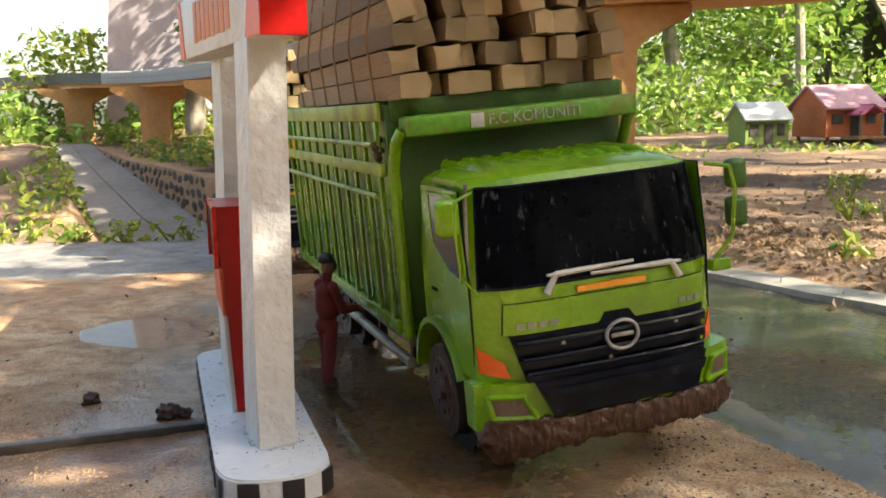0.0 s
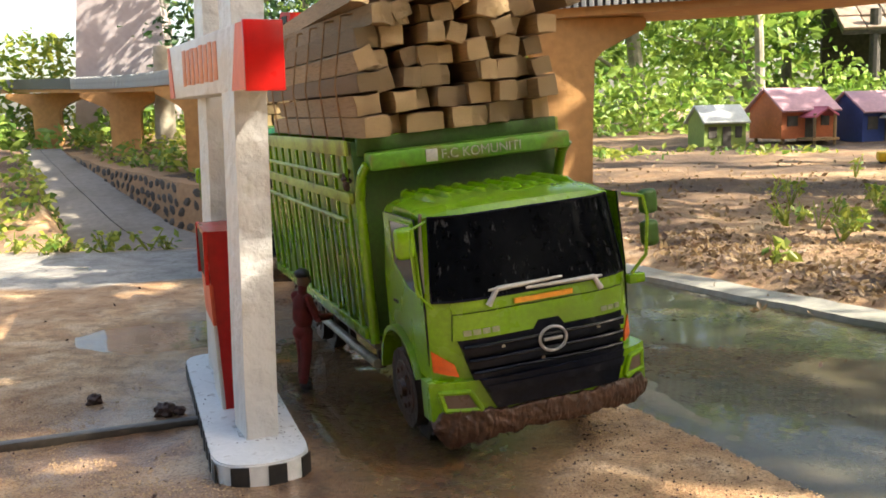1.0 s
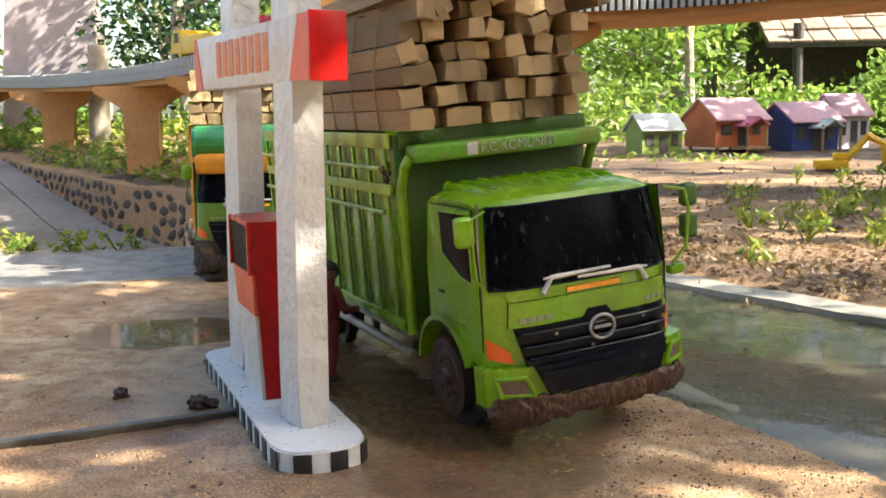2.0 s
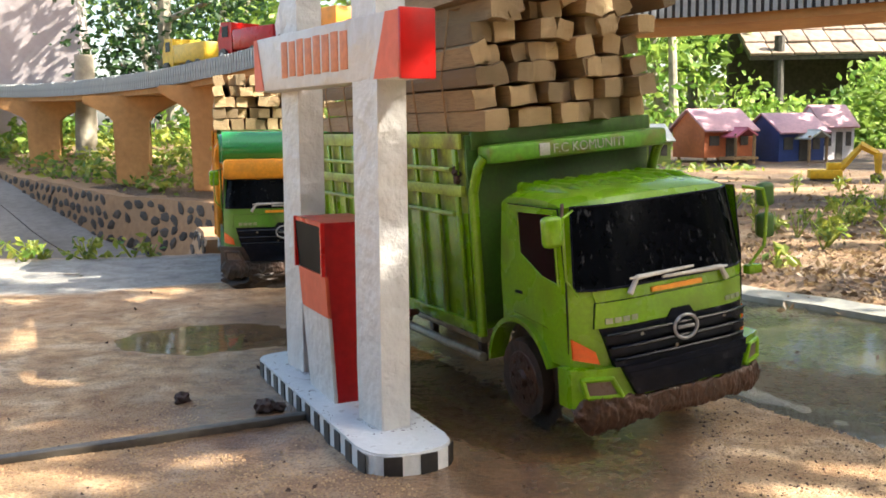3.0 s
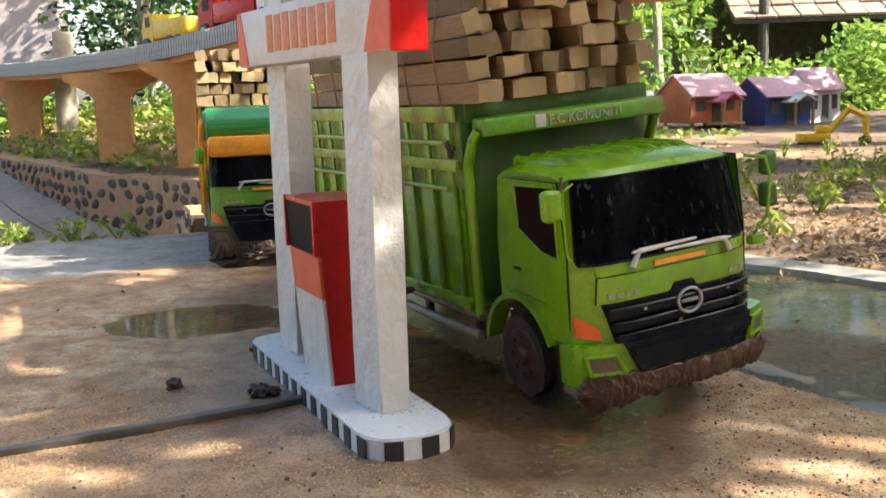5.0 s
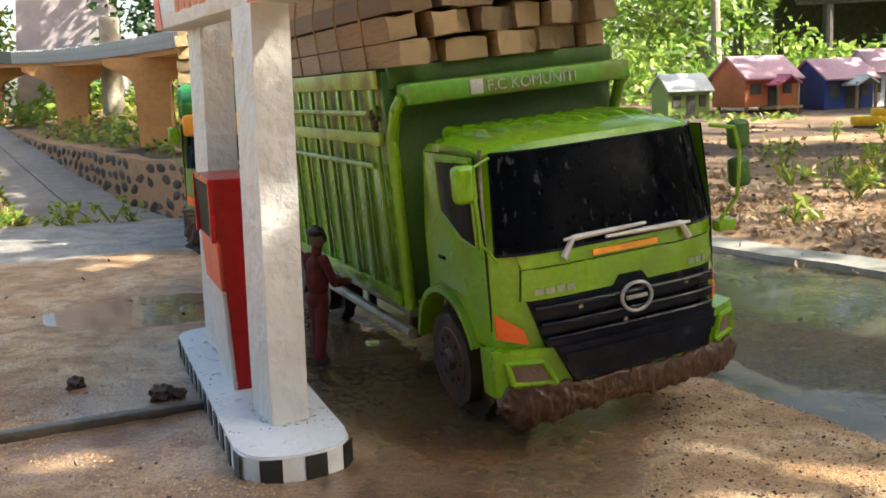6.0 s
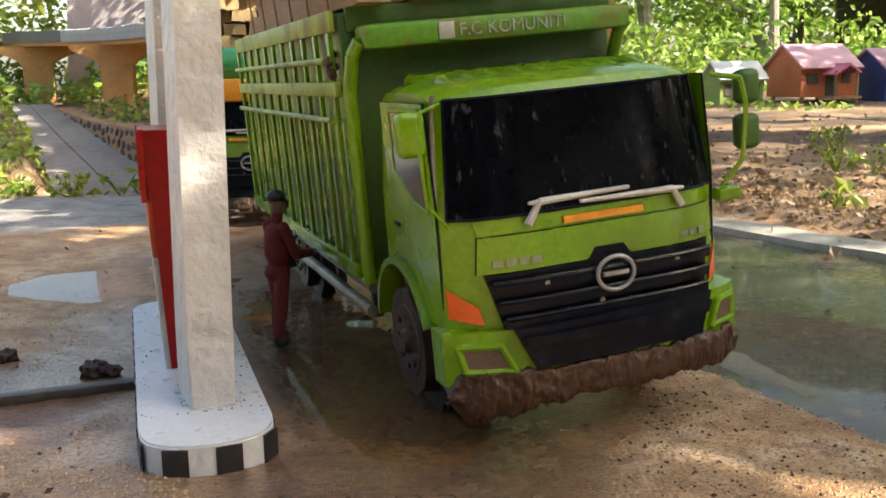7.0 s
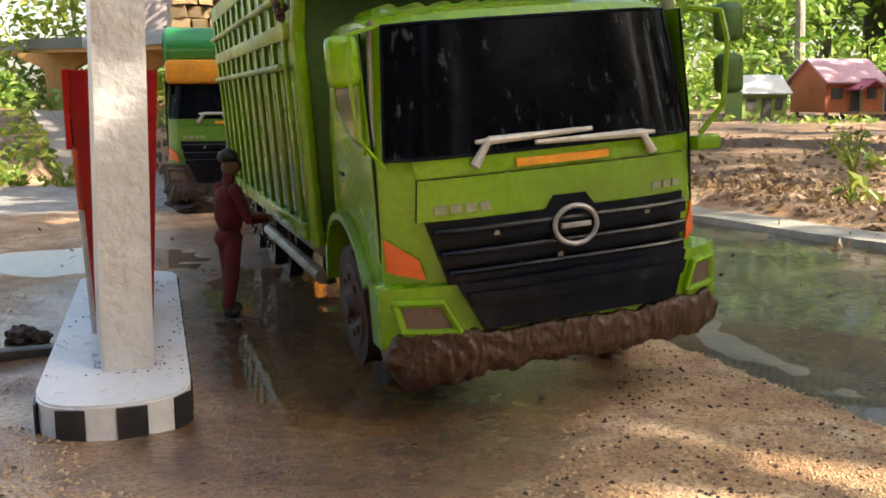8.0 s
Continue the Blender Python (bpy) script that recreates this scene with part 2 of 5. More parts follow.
def ground_at(x, y):
    """Height, share of concrete, wetness with the truck's painted shade, share of leaf mould."""
    p = Vector((x, y, 0))
    near = 1 - smooth(2.0, 4.0, math.hypot(x, y - 0.8))
    big = noise.noise(p * 4)
    h = near * (0.002 * noise.noise(p * 9) + 0.0012 * noise.noise(p * 45)) + (1 - near) * 0.02 * noise.noise(p * 1.3)
    far_right = 0.40 + 0.55 * (1.30 - y) + 0.02 * noise.noise(Vector((y * 9, 8, 0)))
    conc = smooth(-0.008, 0.008, x - edge_x(y)) * (1 - smooth(-0.012, 0.012, x - max(far_right, 0.34))) * (1 - smooth(1.25, 1.45, y))
    strip = smooth(1.38, 1.42, y + 0.35 * (x + 0.5) * (-1 if x > -0.5 else 0.1)) * (1 - smooth(1.78, 1.86, y)) * (1 - smooth(-0.2, 0.0, x))
    wet = 0.0
    # the long puddle between the island and the truck
    u = (x + 0.025) * 0.95 + (y - 0.75) * 0.30
    pud = math.exp(-(u / 0.055) ** 2) * smooth(0.50, 0.64, y) * (1 - smooth(0.9, 1.1, y))
    h -= 0.0085 * pud
    wet = max(wet, smooth(0.02, 0.35, pud))
    pud2 = math.exp(-(((x + 0.285) / 0.085) ** 2 + ((y - 1.05) / 0.065) ** 2) * (1 + 0.6 * big))
    h -= 0.010 * pud2
    wet = max(wet, smooth(0.08, 0.5, pud2))
    # wet earth left of the island; under the truck wetness also paints its shade
    damp_shade = 0.7 * math.exp(-(((x + 0.18) / 0.14) ** 2 + ((y - 0.70) / 0.22) ** 2)) + math.exp(-(((x - 0.02) / 0.17) ** 2 + ((y - 0.88) / 0.27) ** 2))
    damp_shade += math.exp(-(((x + 0.15) / 0.16) ** 2 + ((y - 1.2) / 0.22) ** 2))
    # darkens the earth below the bumper, where the truck's shade falls
    damp_shade += 1.4 * math.exp(-(((x - 0.02) / 0.085) ** 2 + ((y - 0.555) / 0.085) ** 2)) + 0.9 * math.exp(-(((x - 0.08) / 0.10) ** 2 + ((y - 0.64) / 0.05) ** 2))
    wet = max(wet, min(0.95, damp_shade * (0.75 + 0.9 * noise.noise(p * 7))))
    h -= 0.0048 * math.exp(-(((x + 0.185) / 0.055) ** 2 + ((y - 0.635) / 0.055) ** 2)) * (1 + 1.3 * noise.noise(p * 28))
    if conc > 0:
        pool = smooth(0.02, 0.07, x - edge_x(y) + 0.03 * big)
        h += conc * (0.001 - 0.0065 * pool + 0.002 * noise.noise(p * 12))
        h -= conc * 0.003 * (1 - smooth(0.0, 0.03, x - edge_x(y)))
        wet = max(wet, conc * (0.8 + 0.15 * pool))
    conc = max(conc, strip)
    wet = max(wet, strip * 0.15)
    # bank of leaf litter past the water
    right = smooth(0.0, 0.12, x - max(far_right, 0.34)) if y < 1.45 else smooth(0.25, 0.5, x)
    h += 0.018 * right * (1 + 0.8 * noise.noise(p * 6))
    mould = right * min(1.0, max(0.0, 0.74 + 0.9 * noise.noise(p * 2.2) + 0.5 * noise.noise(p * 7) + 0.25 * smooth(3.5, 5.0, y)))
    mould = max(mould, 0.95 * right * (1 - smooth(0.12, 0.5, x - max(far_right, 0.34))) * (y < 1.9))
    # terrace behind the stone wall; past the strip's edge the ground drops, then a bank and a ramp climb again
    if y > 1.6 and x < 1.0:
        side = wall_side(x, y)
        low = smooth(-0.02, 0.04, side) * smooth(-0.015, 0.03, y - 1.85 - 0.02 * noise.noise(p * 5))
        terrace = (wall_top(y) + 0.10 * smooth(0.0, 0.5, -side) * smooth(3.6, 4.4, y)) * (1 - smooth(0.0, 0.9, x)) + 0.012 * noise.noise(p * 5) * smooth(2.0, 3.0, y)
        bank = min(0.08, max(-0.36, -0.30 + 0.27 * (y - 3.4))) + 0.03 * noise.noise(p * 2.5)
        foot = ramp_z(y)
        foot += (max(foot, bank) - foot) * smooth(0.0, 0.2, slab_left(y) - x)
        h = (h + terrace) * (1 - low) + foot * low
        conc *= 1 - low
        if y > 1.95:
            mould = max(mould, min(1.0, max(0.0, 0.5 + 1.2 * noise.noise(p * 3.1))))
    k = smooth(-0.006, 0.004, x - edge_x(y)) * (1 - smooth(0.012, 0.055, x - edge_x(y))) * (1 - smooth(1.1, 1.3, y))
    h -= 0.004 * k
    return h, conc * (1 - 0.8 * k), max(wet, 0.7 * k), max(mould, 0.9 * k)


def graded(lo, hi, step, out_lo, out_hi, wide, reach):
    """Fine steps from lo to hi, wider ones out to out_lo and out_hi, then growing ones."""
    mid = list(np.arange(out_lo, lo - wide / 2, wide)) + list(np.arange(lo, hi, step)) + list(np.arange(hi + wide / 2, out_hi, wide))
    s, a, b = wide, mid[0], mid[-1]
    low, high = [], []
    while b < reach:
        s *= 1.16
        a, b = a - s, b + s
        low.append(a), high.append(b)
    return low[::-1] + mid + high


gx, gy = graded(-0.75, 0.75, 0.0075, -2.8, 1.6, 0.05, 70), graded(0.35, 2.0, 0.0075, 0.0, 7.2, 0.05, 70)
gv, gconc, gwet, gmould = [], [], [], []
for y in gy:
    for x in gx:
        h, c, w, mo = ground_at(x, y) if abs(x) < 8 and -3 < y < 12 else (0.0, 0.0, 0.0, 0.6)
        gv.append((x, y, h)), gconc.append(c), gwet.append(w), gmould.append(mo)
nx = len(gx)
gf = [(j * nx + i, j * nx + i + 1, (j + 1) * nx + i + 1, (j + 1) * nx + i) for j in range(len(gy) - 1) for i in range(nx - 1)]
gm = bpy.data.meshes.new("ground")
gm.from_pydata(gv, [], gf)
for key, values in (("concrete", gconc), ("wet", gwet), ("mould", gmould)):
    gm.attributes.new(key, "FLOAT", "POINT").data.foreach_set("value", values)
for p in gm.polygons:
    p.use_smooth = True


def ground_material():
    m = bpy.data.materials.new("earth and concrete")
    m.use_nodes = True
    n, l = m.node_tree.nodes, m.node_tree.links
    b = n["Principled BSDF"]
    co = n.new("ShaderNodeTexCoord")

    def noisy(scale, detail=5):
        t = n.new("ShaderNodeTexNoise")
        t.inputs["Scale"].default_value, t.inputs["Detail"].default_value = scale, detail
        l.new(co.outputs["Object"], t.inputs["Vector"])
        return t.outputs["Fac"]

    def ramp(fac, *stops):
        r = n.new("ShaderNodeValToRGB")
        while len(r.color_ramp.elements) < len(stops):
            r.color_ramp.elements.new(0.5)
        for e, (at, c) in zip(r.color_ramp.elements, stops):
            e.position, e.color = at, (*c, 1)
        l.new(fac, r.inputs["Fac"])
        return r.outputs["Color"]

    def mix(f, a, c, kind="MIX"):
        x = n.new("ShaderNodeMix")
        x.data_type, x.blend_type = "RGBA", kind
        l.new(f, x.inputs["Factor"]) if not isinstance(f, float) else setattr(x.inputs["Factor"], "default_value", f)
        for s, v in (("A", a), ("B", c)):
            l.new(v, x.inputs[s]) if not isinstance(v, tuple) else setattr(x.inputs[s], "default_value", (*v, 1))
        return x.outputs["Result"]

    def math_node(op, a, c):
        x = n.new("ShaderNodeMath")
        x.operation, x.use_clamp = op, True
        for i, v in enumerate((a, c)):
            l.new(v, x.inputs[i]) if not isinstance(v, float) else setattr(x.inputs[i], "default_value", v)
        return x.outputs[0]

    attr = {}
    for key in ("concrete", "wet", "mould"):
        a = n.new("ShaderNodeAttribute")
        a.attribute_name = key
        attr[key] = a.outputs["Fac"]
    grit = noisy(430, 3)
    fine, mid, wide = noisy(130), noisy(22), noisy(5)
    earth = ramp(mid, (0.3, (0.42, 0.22, 0.095)), (0.5, (0.64, 0.41, 0.215)), (0.72, (0.76, 0.57, 0.37)))
    earth = mix(math_node("MULTIPLY", ramp(wide, (0.47, (0, 0, 0)), (0.62, (1, 1, 1))), 0.55), earth, (0.24, 0.135, 0.07))
    earth = mix(ramp(noisy(55, 5), (0.50, (0, 0, 0)), (0.64, (0.6, 0.6, 0.6))), earth, (0.25, 0.135, 0.065))
    earth = mix(ramp(grit, (0.48, (0, 0, 0)), (0.66, (0.65, 0.65, 0.65))), earth, (0.13, 0.06, 0.025))
    earth = mix(attr["mould"], earth, ramp(fine, (0.35, (0.045, 0.03, 0.02)), (0.65, (0.15, 0.09, 0.055))))
    conc = ramp(mid, (0.3, (0.23, 0.215, 0.19)), (0.6, (0.42, 0.395, 0.35)))
    conc = mix(ramp(fine, (0.5, (0, 0, 0)), (0.7, (0.5, 0.5, 0.5))), conc, (0.10, 0.095, 0.085))
    base = mix(attr["concrete"], earth, conc)
    # wet earth's dark tint, deep enough to stand for shade under the truck
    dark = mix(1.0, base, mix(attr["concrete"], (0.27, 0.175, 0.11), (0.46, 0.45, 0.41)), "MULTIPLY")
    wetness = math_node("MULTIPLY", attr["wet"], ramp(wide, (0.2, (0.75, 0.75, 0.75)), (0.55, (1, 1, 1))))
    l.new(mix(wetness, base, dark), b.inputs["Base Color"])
    rr = n.new("ShaderNodeMapRange")
    rr.inputs["To Min"].default_value, rr.inputs["To Max"].default_value = 0.75, 0.22
    l.new(math_node("MULTIPLY", wetness, ramp(fine, (0.3, (0.8, 0.8, 0.8)), (0.6, (1, 1, 1)))), rr.inputs["Value"])
    l.new(rr.outputs[0], b.inputs["Roughness"])
    bp = n.new("ShaderNodeBump")
    bp.inputs["Strength"].default_value, bp.inputs["Distance"].default_value = 1.0, 0.0042
    both = math_node("ADD", math_node("MULTIPLY", noisy(900, 2), 0.6), math_node("MULTIPLY", grit, 0.4))
    l.new(both, bp.inputs["Height"])
    l.new(bp.outputs[0], b.inputs["Normal"])
    # a patchy film of water lies over the damp ground
    film = math_node("MULTIPLY", ramp(math_node("MULTIPLY", wetness, ramp(noisy(38, 4), (0.3, (0.5, 0.5, 0.5)), (0.65, (1, 1, 1)))), (0.22, (0, 0, 0)), (0.42, (1, 1, 1))), 0.65)
    l.new(film, b.inputs["Coat Weight"])
    b.inputs["Coat Roughness"].default_value, b.inputs["Coat IOR"].default_value = 0.12, 1.4
    cb = n.new("ShaderNodeBump")
    cb.inputs["Strength"].default_value, cb.inputs["Distance"].default_value = 0.55, 0.003
    l.new(noisy(210, 3), cb.inputs["Height"])
    l.new(cb.outputs[0], b.inputs["Coat Normal"])
    return m


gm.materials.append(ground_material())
tagged(new("ground", gm), "trodden brown earth with wet patches, painted truck shade and grey concrete", "ground", kind="structure")


def water_material(name, colour, clear, ripple):
    m = bpy.data.materials.new(name)
    m.use_nodes = True
    n, l = m.node_tree.nodes, m.node_tree.links
    b = n["Principled BSDF"]
    b.inputs["Roughness"].default_value, b.inputs["IOR"].default_value = 0.03, 1.33
    b.inputs["Alpha"].default_value = 1 - clear
    co, t, wide, mix, bp = n.new("ShaderNodeTexCoord"), n.new("ShaderNodeTexNoise"), n.new("ShaderNodeTexNoise"), n.new("ShaderNodeMix"), n.new("ShaderNodeBump")
    t.inputs["Scale"].default_value, t.inputs["Detail"].default_value = 30, 3
    wide.inputs["Scale"].default_value, wide.inputs["Detail"].default_value = 11, 5
    mix.data_type = "RGBA"
    mix.inputs["A"].default_value, mix.inputs["B"].default_value = (*colour, 1), (*(v * 2.1 for v in colour), 1)
    l.new(co.outputs["Object"], t.inputs["Vector"]), l.new(co.outputs["Object"], wide.inputs["Vector"])
    l.new(wide.outputs["Fac"], mix.inputs["Factor"]), l.new(mix.outputs["Result"], b.inputs["Base Color"])
    bp.inputs["Strength"].default_value, bp.inputs["Distance"].default_value = ripple, 0.003
    l.new(t.outputs["Fac"], bp.inputs["Height"]), l.new(bp.outputs[0], b.inputs["Normal"])
    return m


M_WATER = water_material("muddy water", (0.115, 0.058, 0.022), 0.4, 0.05)
M_WATERGREEN = water_material("greenish muddy water", (0.042, 0.037, 0.013), 0.55, 0.07)


def pool(x0, x1, y0, y1, z, label, material=M_WATER):
    bm = bmesh.new()
    bm.faces.new([bm.verts.new(p) for p in ((x0, y0, z), (x1, y0, z), (x1, y1, z), (x0, y1, z))])
    tagged(link("water", bm, material), label, "water", kind="structure")


pool(-0.14, 0.19, 0.40, 1.12, -0.0036, "still brown puddle between the island and the truck")
pool(-0.40, -0.16, 0.93, 1.18, -0.0022, "shallow brown puddle on trodden earth")
pool(0.19, 0.95, 0.30, 1.45, -0.0030, "wide sheet of muddy water on concrete", M_WATERGREEN)
pool(-0.95, -0.55, 1.42, 1.62, -0.0006, "shallow puddle on the concrete strip")


# ---- fuel pump island ----
ISLAND = pose(-0.1, 0.6, 0, 0, 0, 17)


def island_outline(grow=0.0):
    pts, cx, w = [], 0.0065, 0.0345 + grow
    for k in range(13):
        a = math.pi * k / 12
        pts.append((cx + w * math.copysign(abs(math.cos(a)) ** 0.8, math.cos(a)), 0.278 + (0.026 + grow) * math.sin(a) ** 0.8))
    for k in range(13):
        a = math.pi + math.pi * k / 12
        pts.append((cx + w * math.copysign(abs(math.cos(a)) ** 0.8, math.cos(a)), -0.008 - (0.033 + grow) * abs(math.sin(a)) ** 0.8))
    return pts


def path_along(outline, step):
    """Points at even steps round a closed outline, with the way on."""
    pts = [Vector(p) for p in outline]
    out, left = [], 0.0
    for a, b in zip(pts, pts[1:] + pts[:1]):
        d = (b - a).length
        while left < d:
            out.append((a + (b - a) * left / d, (b - a).normalized()))
            left += step
        left -= d
    return out


island = thing("pump_island", "white painted concrete pump island with black and white kerb blocks", "pump island", ISLAND)
bm = prism(bmesh.new(), island_outline(), "z", -0.01, 0.0155)
bmesh.ops.bevel(bm, geom=[e for e in bm.edges if all(v.co.z > 0.01 for v in e.verts)], offset=0.0012, segments=2, affect="EDGES")
part("slab", bm, M_SLABWHITE, island)
block = one_box(-0.0066, 0.0066, -0.0006, 0.0004, -0.004, 0.0138, 0.0002)
bme = bpy.data.meshes.new("kerb_block")
block.to_mesh(bme)
block.free()
bme.materials.append(M_BAND)
for p, d in path_along(island_outline(0.0004), 0.0265):
    ob = new("kerb_block", bme)
    ob.parent = island
    ob.matrix_basis = Matrix.Translation((p.x, p.y, 0)) @ Matrix.Rotation(math.atan2(d.y, d.x), 4, "Z")


def post(y_off, x_off, label):
    """A square painted post that leans back a little."""
    ob = thing("sign_post", label, "post", ISLAND, group="sign posts")
    bm = bmesh.new()
    u, v = Vector((0.0245, 0.0045)), Vector((-0.0045, 0.042))
    rings = []
    for z in np.linspace(0.0155, 0.46, 12):
        k = (z - 0.0155) / 0.255
        m0 = Vector((0.0 + x_off + 0.0065 * k, 0.0125 + y_off + 0.0145 * k))
        w = 0.0004 * noise.noise(Vector((z * 30, y_off, 0)))
        rings.append([bm.verts.new((p.x + w, p.y + w, z)) for p in (m0, m0 + u, m0 + u + v, m0 + v)])
    for a, b in zip(rings, rings[1:]):
        for i in range(4):
            bm.faces.new((a[i], a[(i + 1) % 4], b[(i + 1) % 4], b[i]))
    bm.faces.new(rings[0]), bm.faces.new(rings[-1])
    bmesh.ops.bevel(bm, geom=[e for e in bm.edges if abs(e.verts[0].co.z - e.verts[1].co.z) > 0.01], offset=0.0012, segments=2, affect="EDGES")
    part("shaft", bm, M_WHITE, ob)
    bm = bmesh.new()
    for i in range(14):
        q = Vector((0.0 + x_off, 0.0125 + y_off)) + u * random.random() - v * 0.03 if i % 2 else Vector((x_off, 0.0125 + y_off)) + v * random.random() - u * 0.05
        lump(bm, (q.x, q.y, 0.0158), random.uniform(0.001, 0.0022), 0.4, 0.4, i, 1)
    part("filler", bm, M_WHITE, ob, "rough white filler round the foot")


post(0, 0, "white painted square wooden post in front of the red pump")
post(0.197, -0.004, "white painted square wooden post behind the red pump")

# sign: near corner, then along and across
SIGN_A, SIGN_S, SIGN_W = Vector((0.012, -0.007, 0.274)), Vector((-0.139, 0.990, 0)), Vector((0.990, 0.139, 0))
SIGN_M = ISLAND @ Matrix(((SIGN_W.x, SIGN_S.x, 0, SIGN_A.x), (SIGN_W.y, SIGN_S.y, 0, SIGN_A.y), (0, 0, 1, SIGN_A.z), (0, 0, 0, 1)))
SL, SWD, SH = 0.276, 0.0272, 0.0475
sign = thing("fuel_sign", "white board sign with orange corners and red end across two posts", "sign", SIGN_M)
part("board", one_box(0, SWD, 0.0025, SL, 0, SH, 0.0012), M_WHITE, sign)
part("end_cap", one_box(-0.0008, SWD + 0.0008, -0.0012, 0.0025, -0.0008, SH + 0.0008, 0.0008), M_RED, sign, "glossy red end")
part("corner_stripe", prism(bmesh.new(), [(0.0026, 0.0005), (0.040, 0.0005), (0.021, SH - 0.0005), (0.0026, SH - 0.0005)], "x", -0.0006, 0.0006), M_CORAL, sign, "orange red slanted corner")
part("corner_stripe", prism(bmesh.new(), [(SL - 0.022, 0.0005), (SL - 0.0004, 0.0005), (SL - 0.0004, SH - 0.0005), (SL - 0.008, SH - 0.0005)], "x", -0.0006, 0.0006), M_CORAL, sign, "orange red slanted corner")
M_LETTER = mat("orange brown lettering", (0.50, 0.17, 0.07), 0.6, grain=150, vary=0.2)
SG0, SG1 = 0.080, 0.213
for i in range(8):
    a = SG1 - (SG1 - SG0) * (i + 0.88) / 8
    b = SG1 - (SG1 - SG0) * (i + 0.10) / 8
    t0 = 0.0025 * (i % 2)
    part("letter_bar", one_box(-0.0005, 0.0004, a, b, 0.0095 + t0 * 0.3, 0.0405 - t0 * 0.3, 0.0002), M_LETTER, sign)

# pump: trapezoid ends, wider at the top
pump = thing("fuel_pump", "red, orange and white wooden model fuel pump with a dark display", "fuel pump", ISLAND)


def pump_shell(z0, z1, inset=0.0):
    def corners(z):
        k = (z - 0.0155) / 0.149
        x0, x1 = -0.0095 - 0.0065 * k, 0.024 + 0.010 * k
        return [(x0 + inset, 0.099 + 0.004 * k), (x1, 0.099 + 0.004 * k), (x1, 0.168 + 0.016 * k), (x0 + inset, 0.168 + 0.016 * k)]
    bm = bmesh.new()
    rings = [[bm.verts.new((*p, z)) for p in corners(z)] for z in (z0, z1)]
    for i in range(4):
        bm.faces.new((rings[0][i], rings[0][(i + 1) % 4], rings[1][(i + 1) % 4], rings[1][i]))
    bm.faces.new(rings[0]), bm.faces.new(rings[1])
    return bm


part("body", pump_shell(0.0155, 0.164, 0.0015), M_REDDARK, pump)


def pump_face(z0, z1, y_in, depth, material, name, label):
    bm = bmesh.new()
    vs = []
    for off in (0.0, depth):
        for z, e in ((z0, 0), (z0, 1), (z1, 1), (z1, 0)):
            k = (z - 0.0155) / 0.149
            a, b = 0.099 + 0.004 * k + y_in, 0.168 + 0.016 * k - y_in
            vs.append(bm.verts.new((-0.0095 - 0.0065 * k + off, a if e == 0 else b, z)))
    for f in ((0, 1, 2, 3), (7, 6, 5, 4), (0, 4, 5, 1), (1, 5, 6, 2), (2, 6, 7, 3), (3, 7, 4, 0)):
        bm.faces.new([vs[i] for i in f])
    part(name, bm, material, pump, label)


pump_face(0.0155, 0.0862, 0.0, 0.003, M_WHITE, "lower_panel", "white lower front")
pump_face(0.0864, 0.1205, 0.0, 0.003, M_CORAL, "middle_panel", "orange middle front")
pump_face(0.1215, 0.160, 0.002, 0.0022, M_DISPLAY, "display", "dark display")
for z0, z1, y_in in ((0.1606, 0.1645, 0.0),):
    pump_face(z0, z1, y_in, 0.003, M_RED, "top_frame", "red display frame")
for a, b in ((0.1015, 0.1045), (0.1795, 0.1830)):
    part("side_frame", one_box(-0.0168, -0.0135, a, b, 0.1205, 0.164), M_RED, pump, "red display frame")

# flat dark strip of wood that lies from the island out to the side, and clods of earth
strip_a, strip_b = Vector((-0.150, 0.712, 0)), Vector((-0.46, 0.605, 0))
d = (strip_b - strip_a).normalized()
m = Matrix.Translation((strip_a + strip_b) / 2) @ Matrix.Rotation(math.atan2(d.y, d.x), 4, "Z")
bm = box(bmesh.new(), -(strip_b - strip_a).length / 2, (strip_b - strip_a).length / 2, -0.0052, 0.0052, -0.002, 0.0050, 0.0008)
plank = link("plank", bm, M_COAL)
plank.matrix_world = m
tagged(plank, "dark weathered strip of wood lying on wet earth", "plank")


def clod(x, y, r, label, seed):
    ob = link("clod", lump(bmesh.new(), (0, 0, 0), r, 0.6, 0.8, seed, 3), M_CLOD)
    ob.location = (x, y, r * 0.55)
    tagged(ob, label, "clod", group="clods of earth")


clod(-0.272, 0.772, 0.0065, "small round dark clod on dry earth", 1)
clod(-0.197, 0.731, 0.0085, "dark crumbly clod lying on the wooden strip", 2)
clod(-0.185, 0.733, 0.0055, "dark crumbly clod beside a larger one", 5)

# ---- figurine beside the truck ----
FM = pose(-0.083, 0.803, 0.0, 0, 0, 40) @ Matrix.Diagonal((0.72, 0.72, 0.85, 1))
bm = bmesh.new()
